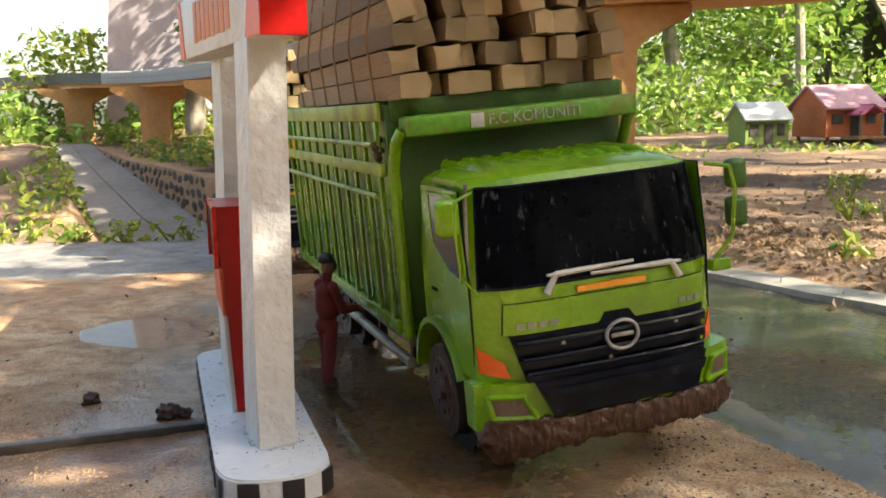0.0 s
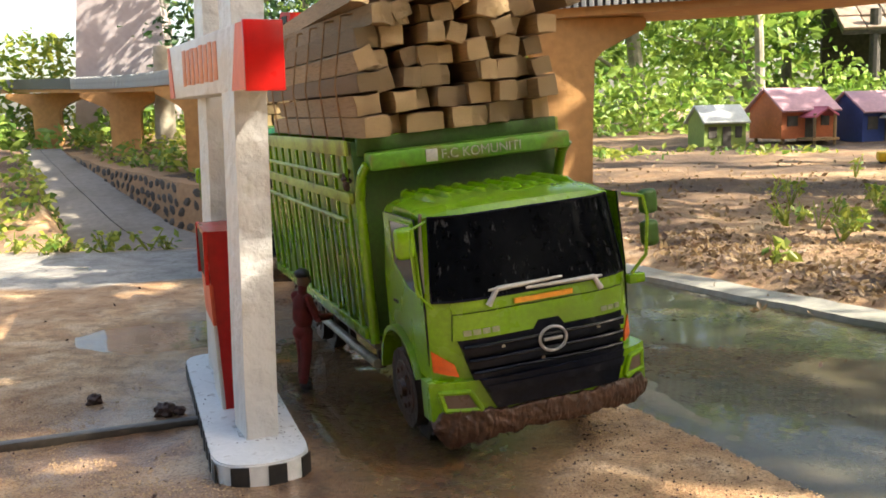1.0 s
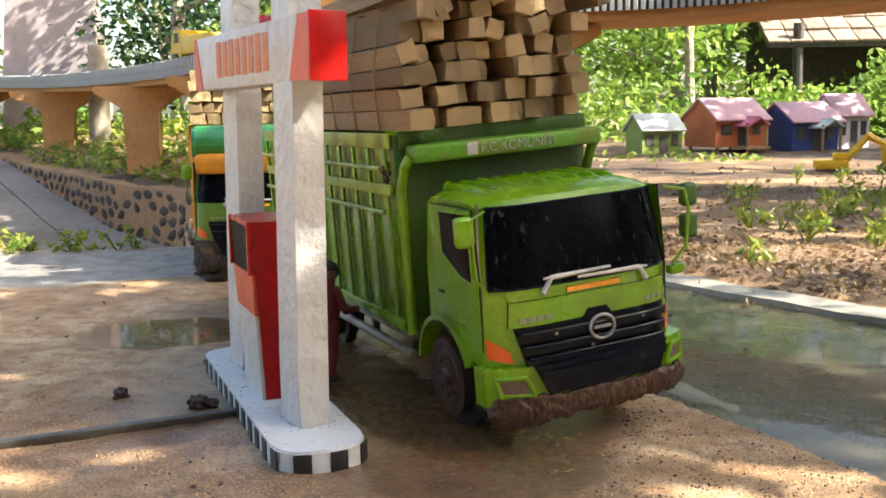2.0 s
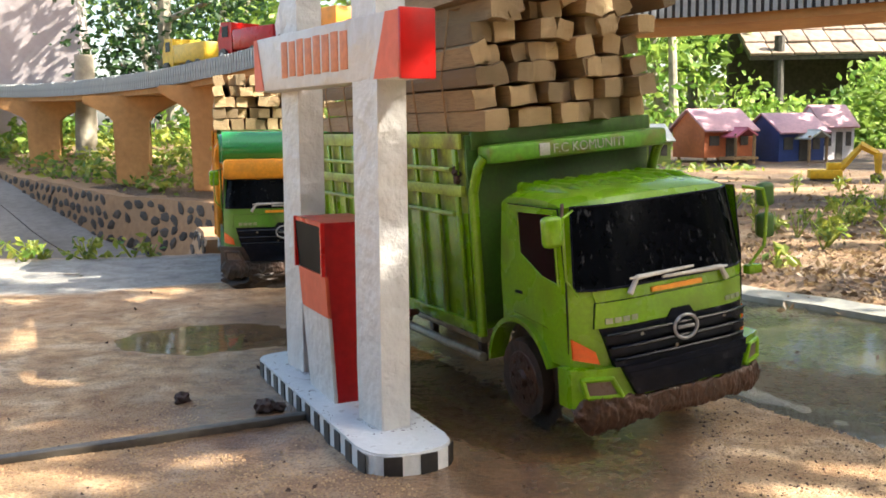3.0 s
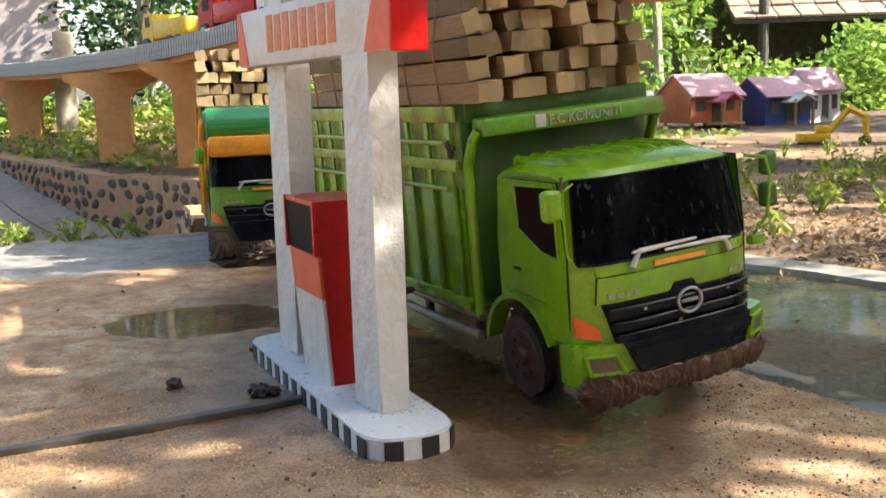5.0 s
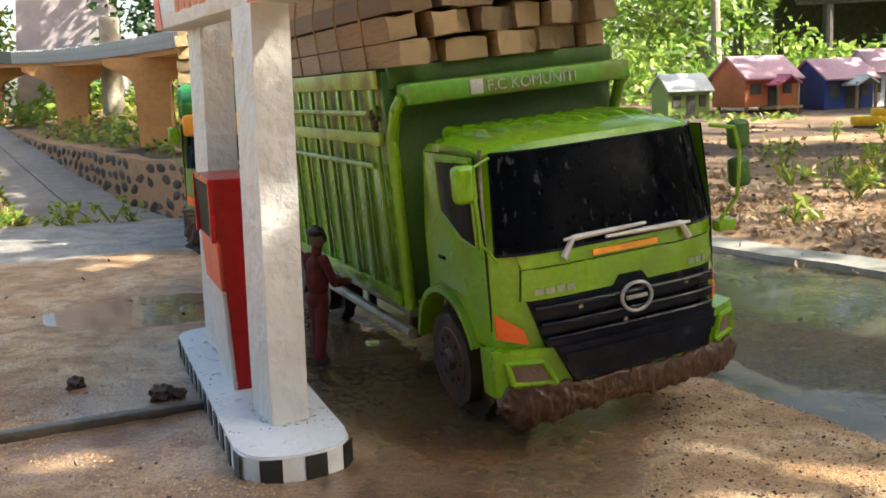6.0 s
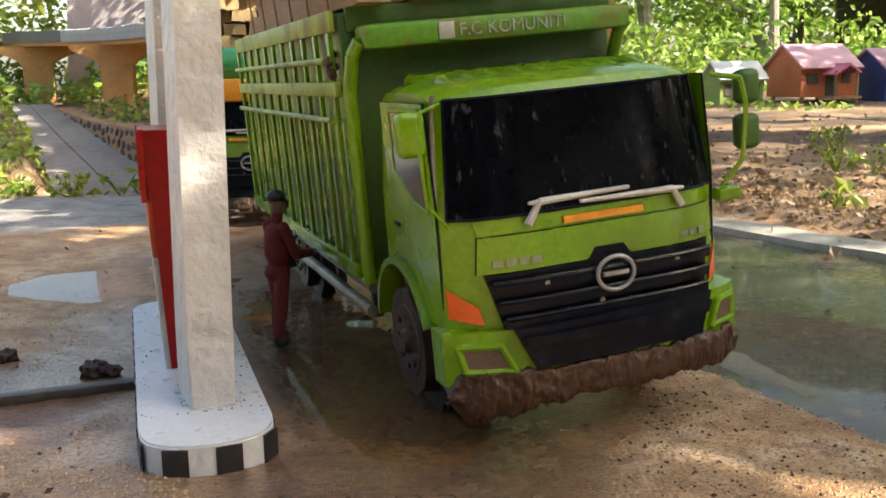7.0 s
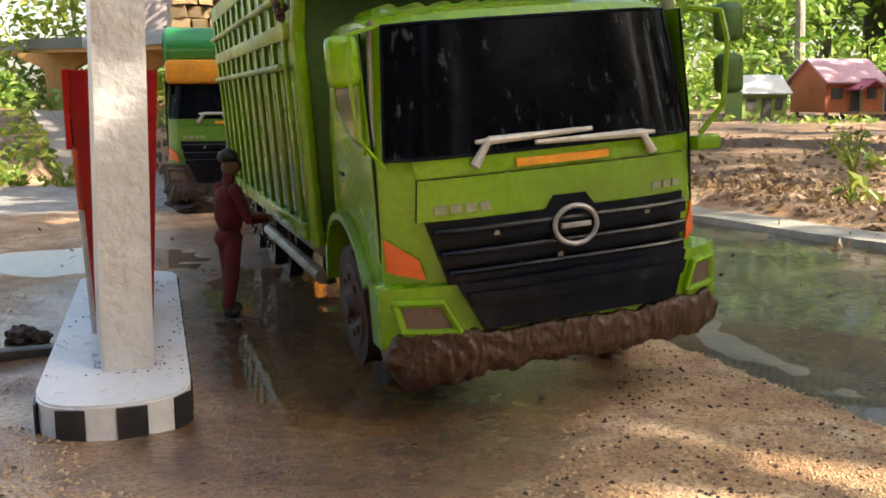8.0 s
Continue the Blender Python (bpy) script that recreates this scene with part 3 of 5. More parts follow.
for s in (-1, 1):
    rod(bm, (0.006 * s - 0.004, s * 0.010, 0.008), (0.003 * s, s * 0.008, 0.034), 0.0058, 0.0068, 12)
    rod(bm, (0.003 * s, s * 0.008, 0.034), (0.0, s * 0.0065, 0.064), 0.0068, 0.0088, 12)
    lump(bm, (0.006 * s + 0.001, s * 0.010, 0.005), 0.0088, 0.1, 0.6, 1)
    lump(bm, (0.0, s * 0.0145, 0.103), 0.0062, 0.1, 0.9, 6)
    rod(bm, (0.0, s * 0.0155, 0.103), (0.010, s * 0.019, 0.080), 0.0056, 0.0046, 10)
    rod(bm, (0.010, s * 0.019, 0.080), (0.034, s * 0.010, 0.078), 0.0046, 0.0038, 10)
    lump(bm, (0.037, s * 0.0095, 0.078), 0.0045, 0.1, 0.8, 7)
lump(bm, (0.001, 0, 0.086), 0.0135, 0.15, 1.75, 2, 3)
lump(bm, (-0.001, 0, 0.064), 0.0135, 0.1, 0.75, 3)
lump(bm, (0.004, 0, 0.1215), 0.0085, 0.08, 1.15, 4, 3)
lump(bm, (0.002, 0, 0.1285), 0.0098, 0.08, 0.62, 5, 3)
rod(bm, (0.006, 0, 0.1262), (0.008, 0, 0.1278), 0.0115, 0.0100, 16)
rod(bm, (0.001, 0, 0.106), (0.003, 0, 0.117), 0.0058)
for face in bm.faces:
    c = face.calc_center_median()
    face.material_index = 1 if c.z < 0.012 or c.z > 0.1255 else 2 if c.x > 0.030 and c.z > 0.07 or c.z > 0.113 else 0
fig = link("figurine", bm, [M_CLOTH, M_BAND, mat("dull tan plastic", (0.16, 0.085, 0.05), 0.6, grain=200)], True)
fig.matrix_world = FM
tagged(fig, "small dark red toy figurine standing beside the truck", "figurine")

# mud heaped against the front wheels
for hx, hy, hr, hs in ((0.000, 0.645, 0.006, 11), (0.010, 0.652, 0.0055, 12), (0.158, 0.694, 0.006, 15)):
    ob = link("mud_lump", lump(bmesh.new(), (0, 0, 0), hr, 0.7, 0.55, hs, 3), M_MUD, True)
    ob.location = (hx, hy, ground_at(hx, hy)[0] + hr * 0.15)
    tagged(ob, "wet lump of mud pressed out beside a wheel", "mud", group="mud lumps")


# ---- trucks ----
XC = 0.027


def half(z):
    return 0.083 - 0.09 * max(0.0, z - 0.122)


def front(s, z, off=0.0):
    y = 0.004 - 0.05 * max(0, 0.09 - z) + 0.16 * max(0.0, z - 0.122)
    return Vector((XC + half(z) * s, y + 0.018 * abs(s) ** 6 - off, z))


def patch(corners, off, thick=0.003, n=10, m=4, bow=0.0):
    """A slab on the cab's curved front. corners: (s, z) bottom left, bottom right, top right, top left."""
    bm = bmesh.new()
    grid = []
    for depth in (off, off - thick):
        rows = []
        for j in range(m + 1):
            row = []
            for i in range(n + 1):
                u, v = i / n, j / m
                a = Vector(corners[0]).lerp(Vector(corners[1]), u)
                b = Vector(corners[3]).lerp(Vector(corners[2]), u)
                q = a.lerp(b, v)
                row.append(bm.verts.new(front(q.x, q.y + bow * 4 * u * (1 - u) * v, depth)))
            rows.append(row)
        grid.append(rows)
    for g in grid:
        for j in range(m):
            for i in range(n):
                bm.faces.new((g[j][i], g[j][i + 1], g[j + 1][i + 1], g[j + 1][i]))
    f, k = grid
    rim = [(0, i) for i in range(n)] + [(j, n) for j in range(m)] + [(m, i) for i in range(n, 0, -1)] + [(j, 0) for j in range(m, 0, -1)]
    for a, b in zip(rim, rim[1:] + rim[:1]):
        bm.faces.new((f[a[0]][a[1]], f[b[0]][b[1]], k[b[0]][b[1]], k[a[0]][a[1]]))
    return bm


def S(x):
    return (x - XC) / 0.083


AXLE = (0.092, 0.041)


def cab_shell():
    """Front, roof and back in one sweep, with side walls cut by the wheel arch."""
    prof = [("f", z) for z in (0.064, 0.08, 0.095, 0.11, 0.122, 0.14, 0.16, 0.175, 0.183)]
    top = [(0.018, 0.1885), (0.028, 0.1915), (0.05, 0.1935), (0.085, 0.194), (0.108, 0.1935), (0.116, 0.190), (0.119, 0.182), (0.119, 0.13), (0.119, 0.085)]
    bm = bmesh.new()
    ss = [-1, -0.97, -0.9, -0.75, -0.5, -0.25, 0, 0.25, 0.5, 0.75, 0.9, 0.97, 1]
    rows = []
    for kind, z in prof:
        rows.append([bm.verts.new(front(s, z)) for s in ss])
    for y, z in top:
        bow = 0.010 if y < 0.03 else 0.004
        drop = 0.006 if z > 0.187 else 0.0
        rows.append([bm.verts.new((XC + half(min(z, 0.185)) * s, y + bow * abs(s) ** 4 * (y < 0.1), z - drop * abs(s) ** 6)) for s in ss])
    for a, b in zip(rows, rows[1:]):
        for i in range(len(ss) - 1):
            bm.faces.new((a[i], a[i + 1], b[i + 1], b[i]))
    arch = [(AXLE[0] + 0.050 * math.cos(a), AXLE[1] + 0.050 * math.sin(a)) for a in np.linspace(radians(62), radians(152), 9)]
    for i in (0, -1):
        x = XC + half(0.1) * ss[i]
        ring = [r[i] for r in rows] + [bm.verts.new((x, y, z)) for y, z in arch]
        bm.faces.new(ring)
    return bm


def side_plate(x, outline, out):
    return prism(bmesh.new(), outline, "x", x, x + out)


def wheel(parent, x, y, z, r, w, name="wheel"):
    hub = new(name)
    hub.parent, hub.location = parent, (x, y, z)
    bm = bmesh.new()
    bmesh.ops.create_cone(bm, cap_ends=True, segments=40, radius1=r, radius2=r, depth=w, matrix=Matrix.Rotation(math.pi / 2, 4, "Y"))
    bmesh.ops.bevel(bm, geom=[e for e in bm.edges if abs(e.verts[0].co.x - e.verts[1].co.x) < 1e-5], offset=r * 0.26, segments=4, affect="EDGES")
    bmesh.ops.subdivide_edges(bm, edges=[e for e in bm.edges if e.calc_length() > 0.006], cuts=3, use_grid_fill=True)
    for v in bm.verts:
        v.co *= 1 + 0.08 * noise.noise(v.co * 90 + Vector((x * 50, y * 50, 0))) + 0.05 * noise.noise(v.co * 300)
    part("tyre", bm, M_RUBBER, hub, "black tyre caked in wet mud", True)
    side = -1 if x < XC else 1
    bm = bmesh.new()
    rod(bm, (side * w * 0.38, 0, 0), (side * w * 0.52, 0, 0), r * 0.58, r * 0.5, 24)
    for k in range(8):
        a = 2 * math.pi * k / 8
        rod(bm, (side * w * 0.5, r * 0.36 * math.cos(a), r * 0.36 * math.sin(a)), (side * w * 0.58, r * 0.36 * math.cos(a), r * 0.36 * math.sin(a)), r * 0.05, seg=6)
    part("rim", bm, M_MUD, hub, "steel rim hidden under mud")
    part("hub_cap", rod(bmesh.new(), (side * w * 0.45, 0, 0), (side * w * 0.68, 0, 0), r * 0.2, r * 0.14, 16), M_MUD, hub)
    return hub


def mirror(parent, x, y, z, w, h, d, paint_of=None):
    bm = box(bmesh.new(), x - w / 2, x + w / 2, y - d / 2, y + d / 2, z - h / 2, z + h / 2, 0.0035)
    mm = part("mirror", bm, paint_of or M_LIME, parent, "green mirror housing", True)
    part("mirror_glass", one_box(x - w * 0.38, x + w * 0.38, y + d / 2 - 0.0002, y + d / 2 + 0.0008, z - h * 0.4, z + h * 0.4, 0.0004), M_CHROME, mm)


def truck(name, label, m, body, bin_paint, grid_paint, second=False):
    t = thing(name, label, "toy truck", m)
    cab = part("cab", cab_shell(), body, t)
    # roof ribs
    for k in range(9):
        x = XC - 0.058 + k * 0.0145
        bm = rod(bmesh.new(), (x, 0.062, 0.1918), (x, 0.1175, 0.1919), 0.0046, 0.0050, 12)
        rod(bm, (x, 0.044, 0.1893), (x, 0.062, 0.1918), 0.0022, 0.0046, 12)
        part("roof_rib", bm, body, cab)
    part("windscreen", patch([(-0.945, 0.1235), (0.945, 0.1235), (0.93, 0.183), (-0.93, 0.183)], 0.0009, 0.004, 16, 6), M_GLASS, cab, "dark dusty windscreen")
    bm = bmesh.new()
    edge = [front(s, 0.1232, 0.001) for s in np.linspace(-0.95, 0.95, 14)] + [front(s, 0.1836, 0.001) for s in np.linspace(0.935, -0.935, 14)]
    tube(bm, edge + edge[:1], 0.0009, 6)
    part("windscreen_seal", bm, M_BLACK, cab)
    # lower front
    part("panel_gap", patch([(-0.8235, 0.0943), (0.8635, 0.0943), (0.8835, 0.11375), (-0.8035, 0.11375)], 0.0006, 0.003, 12, 3), M_BLACK, cab)
    part("front_panel", patch([(-0.82, 0.0945), (0.86, 0.0945), (0.88, 0.1135), (-0.80, 0.1135)], 0.0016, 0.004, 12, 3), body, cab)
    part("scuttle", patch([(-0.80, 0.1145), (0.90, 0.1145), (0.92, 0.1225), (-0.82, 0.1225)], 0.0008, 0.003, 12, 2), body, cab)
    grille = part("grille", patch([(-0.68, 0.0645), (0.78, 0.0645), (0.85, 0.094), (-0.78, 0.094)], 0.0022, 0.005, 14, 3), M_BLACK, cab, "black ribbed grille")
    part("logo_hump", patch([(-0.12, 0.09), (0.26, 0.09), (0.17, 0.1005), (-0.03, 0.1005)], 0.0026, 0.004, 8, 3), M_BLACK, grille)
    for z, d in ((0.0655, 0.0), (0.0745, 0.03), (0.0845, 0.06)):
        part("grille_bar", patch([(-0.69 - d, z), (0.79 + d * 0.7, z), (0.80 + d * 0.7, z + 0.0052), (-0.71 - d, z + 0.0052)], 0.0060, 0.004, 14, 3), M_BLACK, grille)
        bm = bmesh.new()
        tube(bm, [front(q, z + 0.0054, 0.0060) for q in np.linspace(-0.69 - d, 0.78 + d * 0.7, 15)], 0.0014, 8)
        part("bar_edge", bm, M_BLACKGLOSS, grille, "glossy bar edge")
    # pale chipped spots that paint small highlights on the bars
    for q, z in ((-0.42, 0.0862), (-0.05, 0.0722), (0.33, 0.0700), (0.52, 0.0870), (-0.30, 0.0702)):
        part("chip_glint", patch([(q, z), (q + 0.035, z), (q + 0.03, z + 0.0022), (q + 0.006, z + 0.0018)], 0.0064, 0.0008, 2, 1), M_PIPE, grille, "pale chipped spot painted as a highlight")
    bm = bmesh.new()
    c = front(S(0.0325), 0.0865, 0.0082)
    ring = [c + Vector((0.0108 * math.cos(a), 0, 0.0090 * math.sin(a))) for a in np.linspace(0, 2 * math.pi, 25)]
    tube(bm, ring, 0.0012, 8)
    box(bm, c.x - 0.0075, c.x + 0.0075, c.y - 0.001, c.y + 0.001, c.z - 0.0012, c.z + 0.0012, 0.0004)
    part("emblem", bm, M_EMBLEM, grille, "plain silver ring emblem")
    for i in range(4):
        x0 = -0.0333 + i * 0.0071
        part("badge_bar", patch([(S(x0), 0.0975), (S(x0 + 0.0055), 0.0975), (S(x0 + 0.0055), 0.1015), (S(x0), 0.1015)], 0.0021, 0.001, 2, 1), M_BADGE, cab, "small silver badge")
    for i in range(3):
        x0 = 0.0775 + i * 0.0064
        part("badge_bar", patch([(S(x0), 0.0975), (S(x0 + 0.0050), 0.0975), (S(x0 + 0.0050), 0.101), (S(x0), 0.101)], 0.0021, 0.001, 2, 1), M_BADGE, cab, "small worn badge")
    part("marker_strip", patch([(S(0.007), 0.1158), (S(0.054), 0.1158), (S(0.054), 0.1195), (S(0.007), 0.1195)], 0.0028, 0.003, 8, 1), M_AMBER, cab, "orange strip under the windscreen")
    for sgn in (-1, 1):
        q = [(-0.985, 0.0715), (-0.80, 0.0680), (-0.83, 0.0775), (-0.985, 0.087)]
        if sgn > 0:
            q = [(0.86, 0.0690), (0.985, 0.0715), (0.985, 0.087), (0.88, 0.0775)]
        part("indicator", patch(q, 0.0018, 0.004, 5, 3), M_ORANGE, cab, "orange corner indicator lamp")
    # wipers
    def f(x, z, o=0.004):
        return front(S(x), z, o)
    for pts in ([f(-0.0139, 0.1180), f(-0.0065, 0.1290), f(0.046, 0.1300)], [f(0.0775, 0.1160), f(0.0725, 0.1255), f(0.0165, 0.1262)]):
        bm = bmesh.new()
        rod(bm, pts[0], pts[1], 0.0024, 0.0017, 8), rod(bm, pts[1], pts[2], 0.0020, 0.0011, 8)
        rod(bm, pts[1], pts[1] + (pts[1] - pts[2]) * 0.12, 0.0014, 0.0009, 8)
        part("wiper", bm, M_SILVER, cab, "pale grey wiper")
    # doors, side windows
    for sgn in (-1, 1):
        x = XC + sgn * 0.083
        o = 0.0007 * sgn
        part("door_gap", side_plate(x - o, [(0.0214, 0.0754), (0.048, 0.0904), (0.1001, 0.0954), (0.1016, 0.1836), (0.0254, 0.1836), (0.0199, 0.13)], 1.5 * o), M_BLACK, cab)
        door = part("door", side_plate(x - o, [(0.022, 0.076), (0.048, 0.091), (0.0995, 0.096), (0.101, 0.183), (0.026, 0.183), (0.0205, 0.13)], 2.2 * o), body, cab)
        part("side_window", side_plate(x + o, [(0.029, 0.128), (0.050, 0.1315), (0.080, 0.146), (0.081, 0.178), (0.031, 0.179)], 1.6 * o), M_SIDEGLASS, door, "dark side window with a pale sheen")
        bm = bmesh.new()
        fr = [(0.028, 0.127), (0.050, 0.1305), (0.081, 0.1455), (0.082, 0.179), (0.030, 0.180)]
        tube(bm, [Vector((x + 2 * o, *p)) for p in fr + fr[:1]], 0.0012, 6)
        part("window_frame", bm, body, door)
        part("door_handle", one_box(x + (0 if sgn > 0 else -0.0018), x + (0.0018 if sgn > 0 else 0), 0.083, 0.094, 0.112, 0.1145, 0.0006), M_BLACK, door)
        bm = bmesh.new()
        for a, b in zip(np.linspace(radians(8), radians(158), 14), np.linspace(radians(8), radians(158), 14)[1:]):
            vs = []
            for rr, xx in ((0.0475, x - sgn * 0.012), (0.0475, x + sgn * 0.0045), (0.0515, x + sgn * 0.0045), (0.0535, x - sgn * 0.012)):
                vs.append([(xx, AXLE[0] + rr * math.cos(q), AXLE[1] + rr * math.sin(q)) for q in (a, b)])
            lo, hi = [bm.verts.new(p[0]) for p in vs], [bm.verts.new(p[1]) for p in vs]
            for i in range(4):
                bm.faces.new((lo[i], lo[(i + 1) % 4], hi[(i + 1) % 4], hi[i]))
        bmesh.ops.remove_doubles(bm, verts=bm.verts, dist=1e-5)
        part("fender", bm, body, cab, "rounded wheel arch")
        # windscreen pillar bar and mirrors
        if sgn < 0:
            bm = bmesh.new()
            tube(bm, [front(sgn * 0.985, 0.1865, 0.001), front(sgn * 1.0, 0.178, 0.003), front(sgn * 1.0, 0.130, 0.001)], 0.0014, 8)
            part("corner_bar", bm, M_PIPE, cab, "thin pale rod on the windscreen pillar")
        ax = XC + sgn * 0.0985
        bm = bmesh.new()
        tube(bm, [Vector((x - sgn * 0.004, 0.012, 0.183)), Vector((ax - sgn * 0.006, 0.004, 0.180)), Vector((ax - sgn * 0.004, 0.002, 0.165)),
                  Vector((ax - sgn * 0.006, 0.004, 0.135)), Vector((x - sgn * 0.002, 0.008, 0.121))], 0.0014 if sgn > 0 else 0.0009, 6)
        part("mirror_arm", bm, body, cab)
        if sgn > 0:
            mirror(cab, ax + 0.002, 0.010, 0.1745, 0.0135, 0.019, 0.010, M_SHADEGREEN)
            mirror(cab, ax + 0.003, 0.012, 0.1495, 0.0135, 0.020, 0.010, M_SHADEGREEN)
            part("bracket", one_box(ax - 0.020, ax - 0.006, 0.006, 0.014, 0.113, 0.1205, 0.0015), body, cab)
        else:
            mirror(cab, ax + 0.005, 0.018, 0.1690, 0.0145, 0.023, 0.011)
    # bumper
    def bump(s, z, off=0.0):
        return Vector((XC + 0.0005 + 0.0890 * s, -0.004 + 0.016 * abs(s) ** 4 - off, z))
    def bpatch(q, off, thick, n=12, mm=3):
        bm = patch(q, 0, 0.001, n, mm)
        k, half_n = 0, (n + 1) * (mm + 1)
        bm.verts.ensure_lookup_table()
        for depth in (off, off - thick):
            for j in range(mm + 1):
                for i in range(n + 1):
                    u, v = i / n, j / mm
                    p = Vector(q[0]).lerp(Vector(q[1]), u).lerp(Vector(q[3]).lerp(Vector(q[2]), u), v)
                    bm.verts[k].co = bump(p.x, p.y, depth)
                    k += 1
        return bm
    bumper = part("bumper", bpatch([(-1, 0.036), (1, 0.036), (1, 0.0655), (-1, 0.0655)], 0, 0.018, 20, 3), M_RUBBER if second else body, t, "lime bumper with a muddy lower edge")
    part("lower_grille", bpatch([(-0.50, 0.0440), (0.62, 0.0445), (0.71, 0.0672), (-0.62, 0.0660)], 0.0045, 0.006), M_BLACK, bumper)
    part("lower_bar", bpatch([(-0.55, 0.0565), (0.66, 0.0565), (0.69, 0.0625), (-0.58, 0.0620)], 0.0072, 0.004), M_BLACK, bumper)
    for q in ([(-0.90, 0.0450), (-0.62, 0.0440), (-0.70, 0.0580), (-0.93, 0.0585)], [(0.72, 0.0455), (0.94, 0.0465), (0.95, 0.0600), (0.79, 0.0590)]):
        part("fog_lamp", bpatch(q, 0.0012, 0.003, 4, 2), M_FOG, bumper, "mud-smeared fog lamp")
        bm = bmesh.new()
        pts = [bump(s, z, 0.0012) for s, z in q]
        tube(bm, pts + pts[:1], 0.0021, 8)
        part("lamp_frame", bm, M_RUBBER if second else body, bumper)
    bm = bmesh.new()
    rows = []
    for i in range(241):
        s = -1.01 + 2.02 * i / 240
        deep = 0.5 + 0.5 * noise.noise(Vector((s * 4, 1, 0))) + (0.4 if s < -0.55 else 0)
        row = []
        for j in range(19):
            a = radians(-100 + 200 * j / 18)
            mid = bump(s, 0.0330 + 0.002 * noise.noise(Vector((s * 7, 3, 0))), 0.0)
            tall = 0.0085 + 0.0026 * deep + 0.0038 * smooth(-0.45, -0.85, s)
            tall *= 1 - 0.75 * smooth(0.9, 1.01, abs(s))
            p = mid + Vector((0, -0.0034 * math.cos(a) * abs(math.cos(a)) ** -0.4 if abs(math.cos(a)) > 0.02 else 0.0, tall * math.sin(a) - 0.002 * smooth(-0.45, -0.85, s)))
            k = 0.8 * noise.noise(p * 90) + 0.7 * noise.noise(p * 240) + 0.6 * noise.noise(p * 520)
            row.append(bm.verts.new(p + Vector((0, -math.cos(a), math.sin(a))) * 0.0020 * k * (1.3 if s < -0.5 else 0.9)))
        rows.append(row)
    for a, b in zip(rows, rows[1:]):
        for j in range(18):
            bm.faces.new((a[j], a[j + 1], b[j + 1], b[j]))
    part("mud_crust", bm, M_RUBBER if second else M_MUD, bumper, "thick lumpy crust of brown mud", True)
    if second:
        bm = lump(bmesh.new(), (0, 0, 0), 1.0, 0.35, 1.0, 3, 5)
        for v in bm.verts:
            k = 1 + 0.35 * noise.noise(Vector((v.co.x * 9, v.co.y * 3, v.co.z * 3)))
            v.co = (XC + v.co.x * 0.086, 0.016 + v.co.y * 0.020 * k, 0.019 + v.co.z * 0.021 * k)
        part("mud_skirt", bm, M_RUBBER, bumper, "dark wet mud packed below the bumper", True)
    # chassis, wheels
    bm = bmesh.new()
    for x in (XC - 0.03, XC + 0.022):
        box(bm, x, x + 0.008, 0.02, 0.56, 0.050, 0.066)
    for y in (0.092, 0.43, 0.50):
        rod(bm, (XC - 0.06, y, 0.041), (XC + 0.06, y, 0.041), 0.005)
    box(bm, XC - 0.06, XC + 0.06, 0.05, 0.118, 0.060, 0.092)
    part("chassis", bm, M_STEEL, t)
    for sx, dz in ((-1, 0.0), (1, -0.004)):
        wheel(t, XC + sx * 0.073, AXLE[0], AXLE[1] + dz, 0.0435, 0.022)
        for y in (0.425, 0.52):
            wheel(t, XC + sx * 0.066, y, 0.041 + dz, 0.0435, 0.034)
    for z, x in ((0.063, -0.059), (0.047, -0.062)):
        for sgn in (-1, 1):
            bm = rod(bmesh.new(), (XC + sgn * (XC - x), 0.150, z), (XC + sgn * (XC - x), 0.375, z), 0.0042, seg=12)
            part("side_guard", bm, M_PIPE, t, "mud-splashed side guard pipe")
    for y in (0.16, 0.26, 0.36):
        part("guard_bracket", one_box(-0.058, -0.052, y, y + 0.006, 0.040, 0.076), M_STEEL, t)
    # load bed
    bed = new("load_bed")
    bed.parent = t
    tagged(bed, "tall ribbed load bed with an overhanging front lip")
    y0, y1, xl, xr, zb, zt = 0.150, 0.575, -0.066, 0.1235, 0.071, 0.2395
    part("bed_floor", one_box(xl + 0.001, xr - 0.001, y0, y1, zb, zb + 0.006), bin_paint, bed)
    # the shade below the lip is in this wall's colour
    part("front_wall", one_box(xl + 0.002, xr - 0.002, y0, y0 + 0.004, zb + 0.002, zt - 0.002, 0.0006), M_SHADEGREEN if not second else bin_paint, bed, "green front wall painted dark for the lip's shade")
    part("top_board", one_box(xl + 0.006, xr - 0.001, y0 - 0.0035, y0 - 0.0003, 0.2255, zt + 0.001, 0.0008), M_SHADEGREEN, bed)
    lip = part("front_lip", box(bmesh.new(), xl + 0.010, xr + 0.001, 0.124, y0 - 0.004, 0.2135, 0.2285, 0.003), M_LIP, bed, "worn overhanging front lip")
    for x in (xl - 0.001, xr - 0.008):
        bm = bmesh.new()
        pts = [Vector((x + 0.004, 0.146, zb - 0.004)), Vector((x + 0.004, 0.144, 0.19)), Vector((x + 0.006, 0.136, 0.211)), Vector((x + 0.010, 0.132, 0.219))]
        tube(bm, pts, 0.0044, 10)
        part("front_post", bm, bin_paint, bed, smooth=True)
    part("sill_pipe", rod(bmesh.new(), (xl + 0.003, 0.146, zb - 0.002), (xl + 0.003, 0.42, zb - 0.002), 0.0035), bin_paint, bed)
    for sgn, x in ((-1, xl), (1, xr)):
        a, b = (x, x + 0.003) if sgn < 0 else (x - 0.003, x)
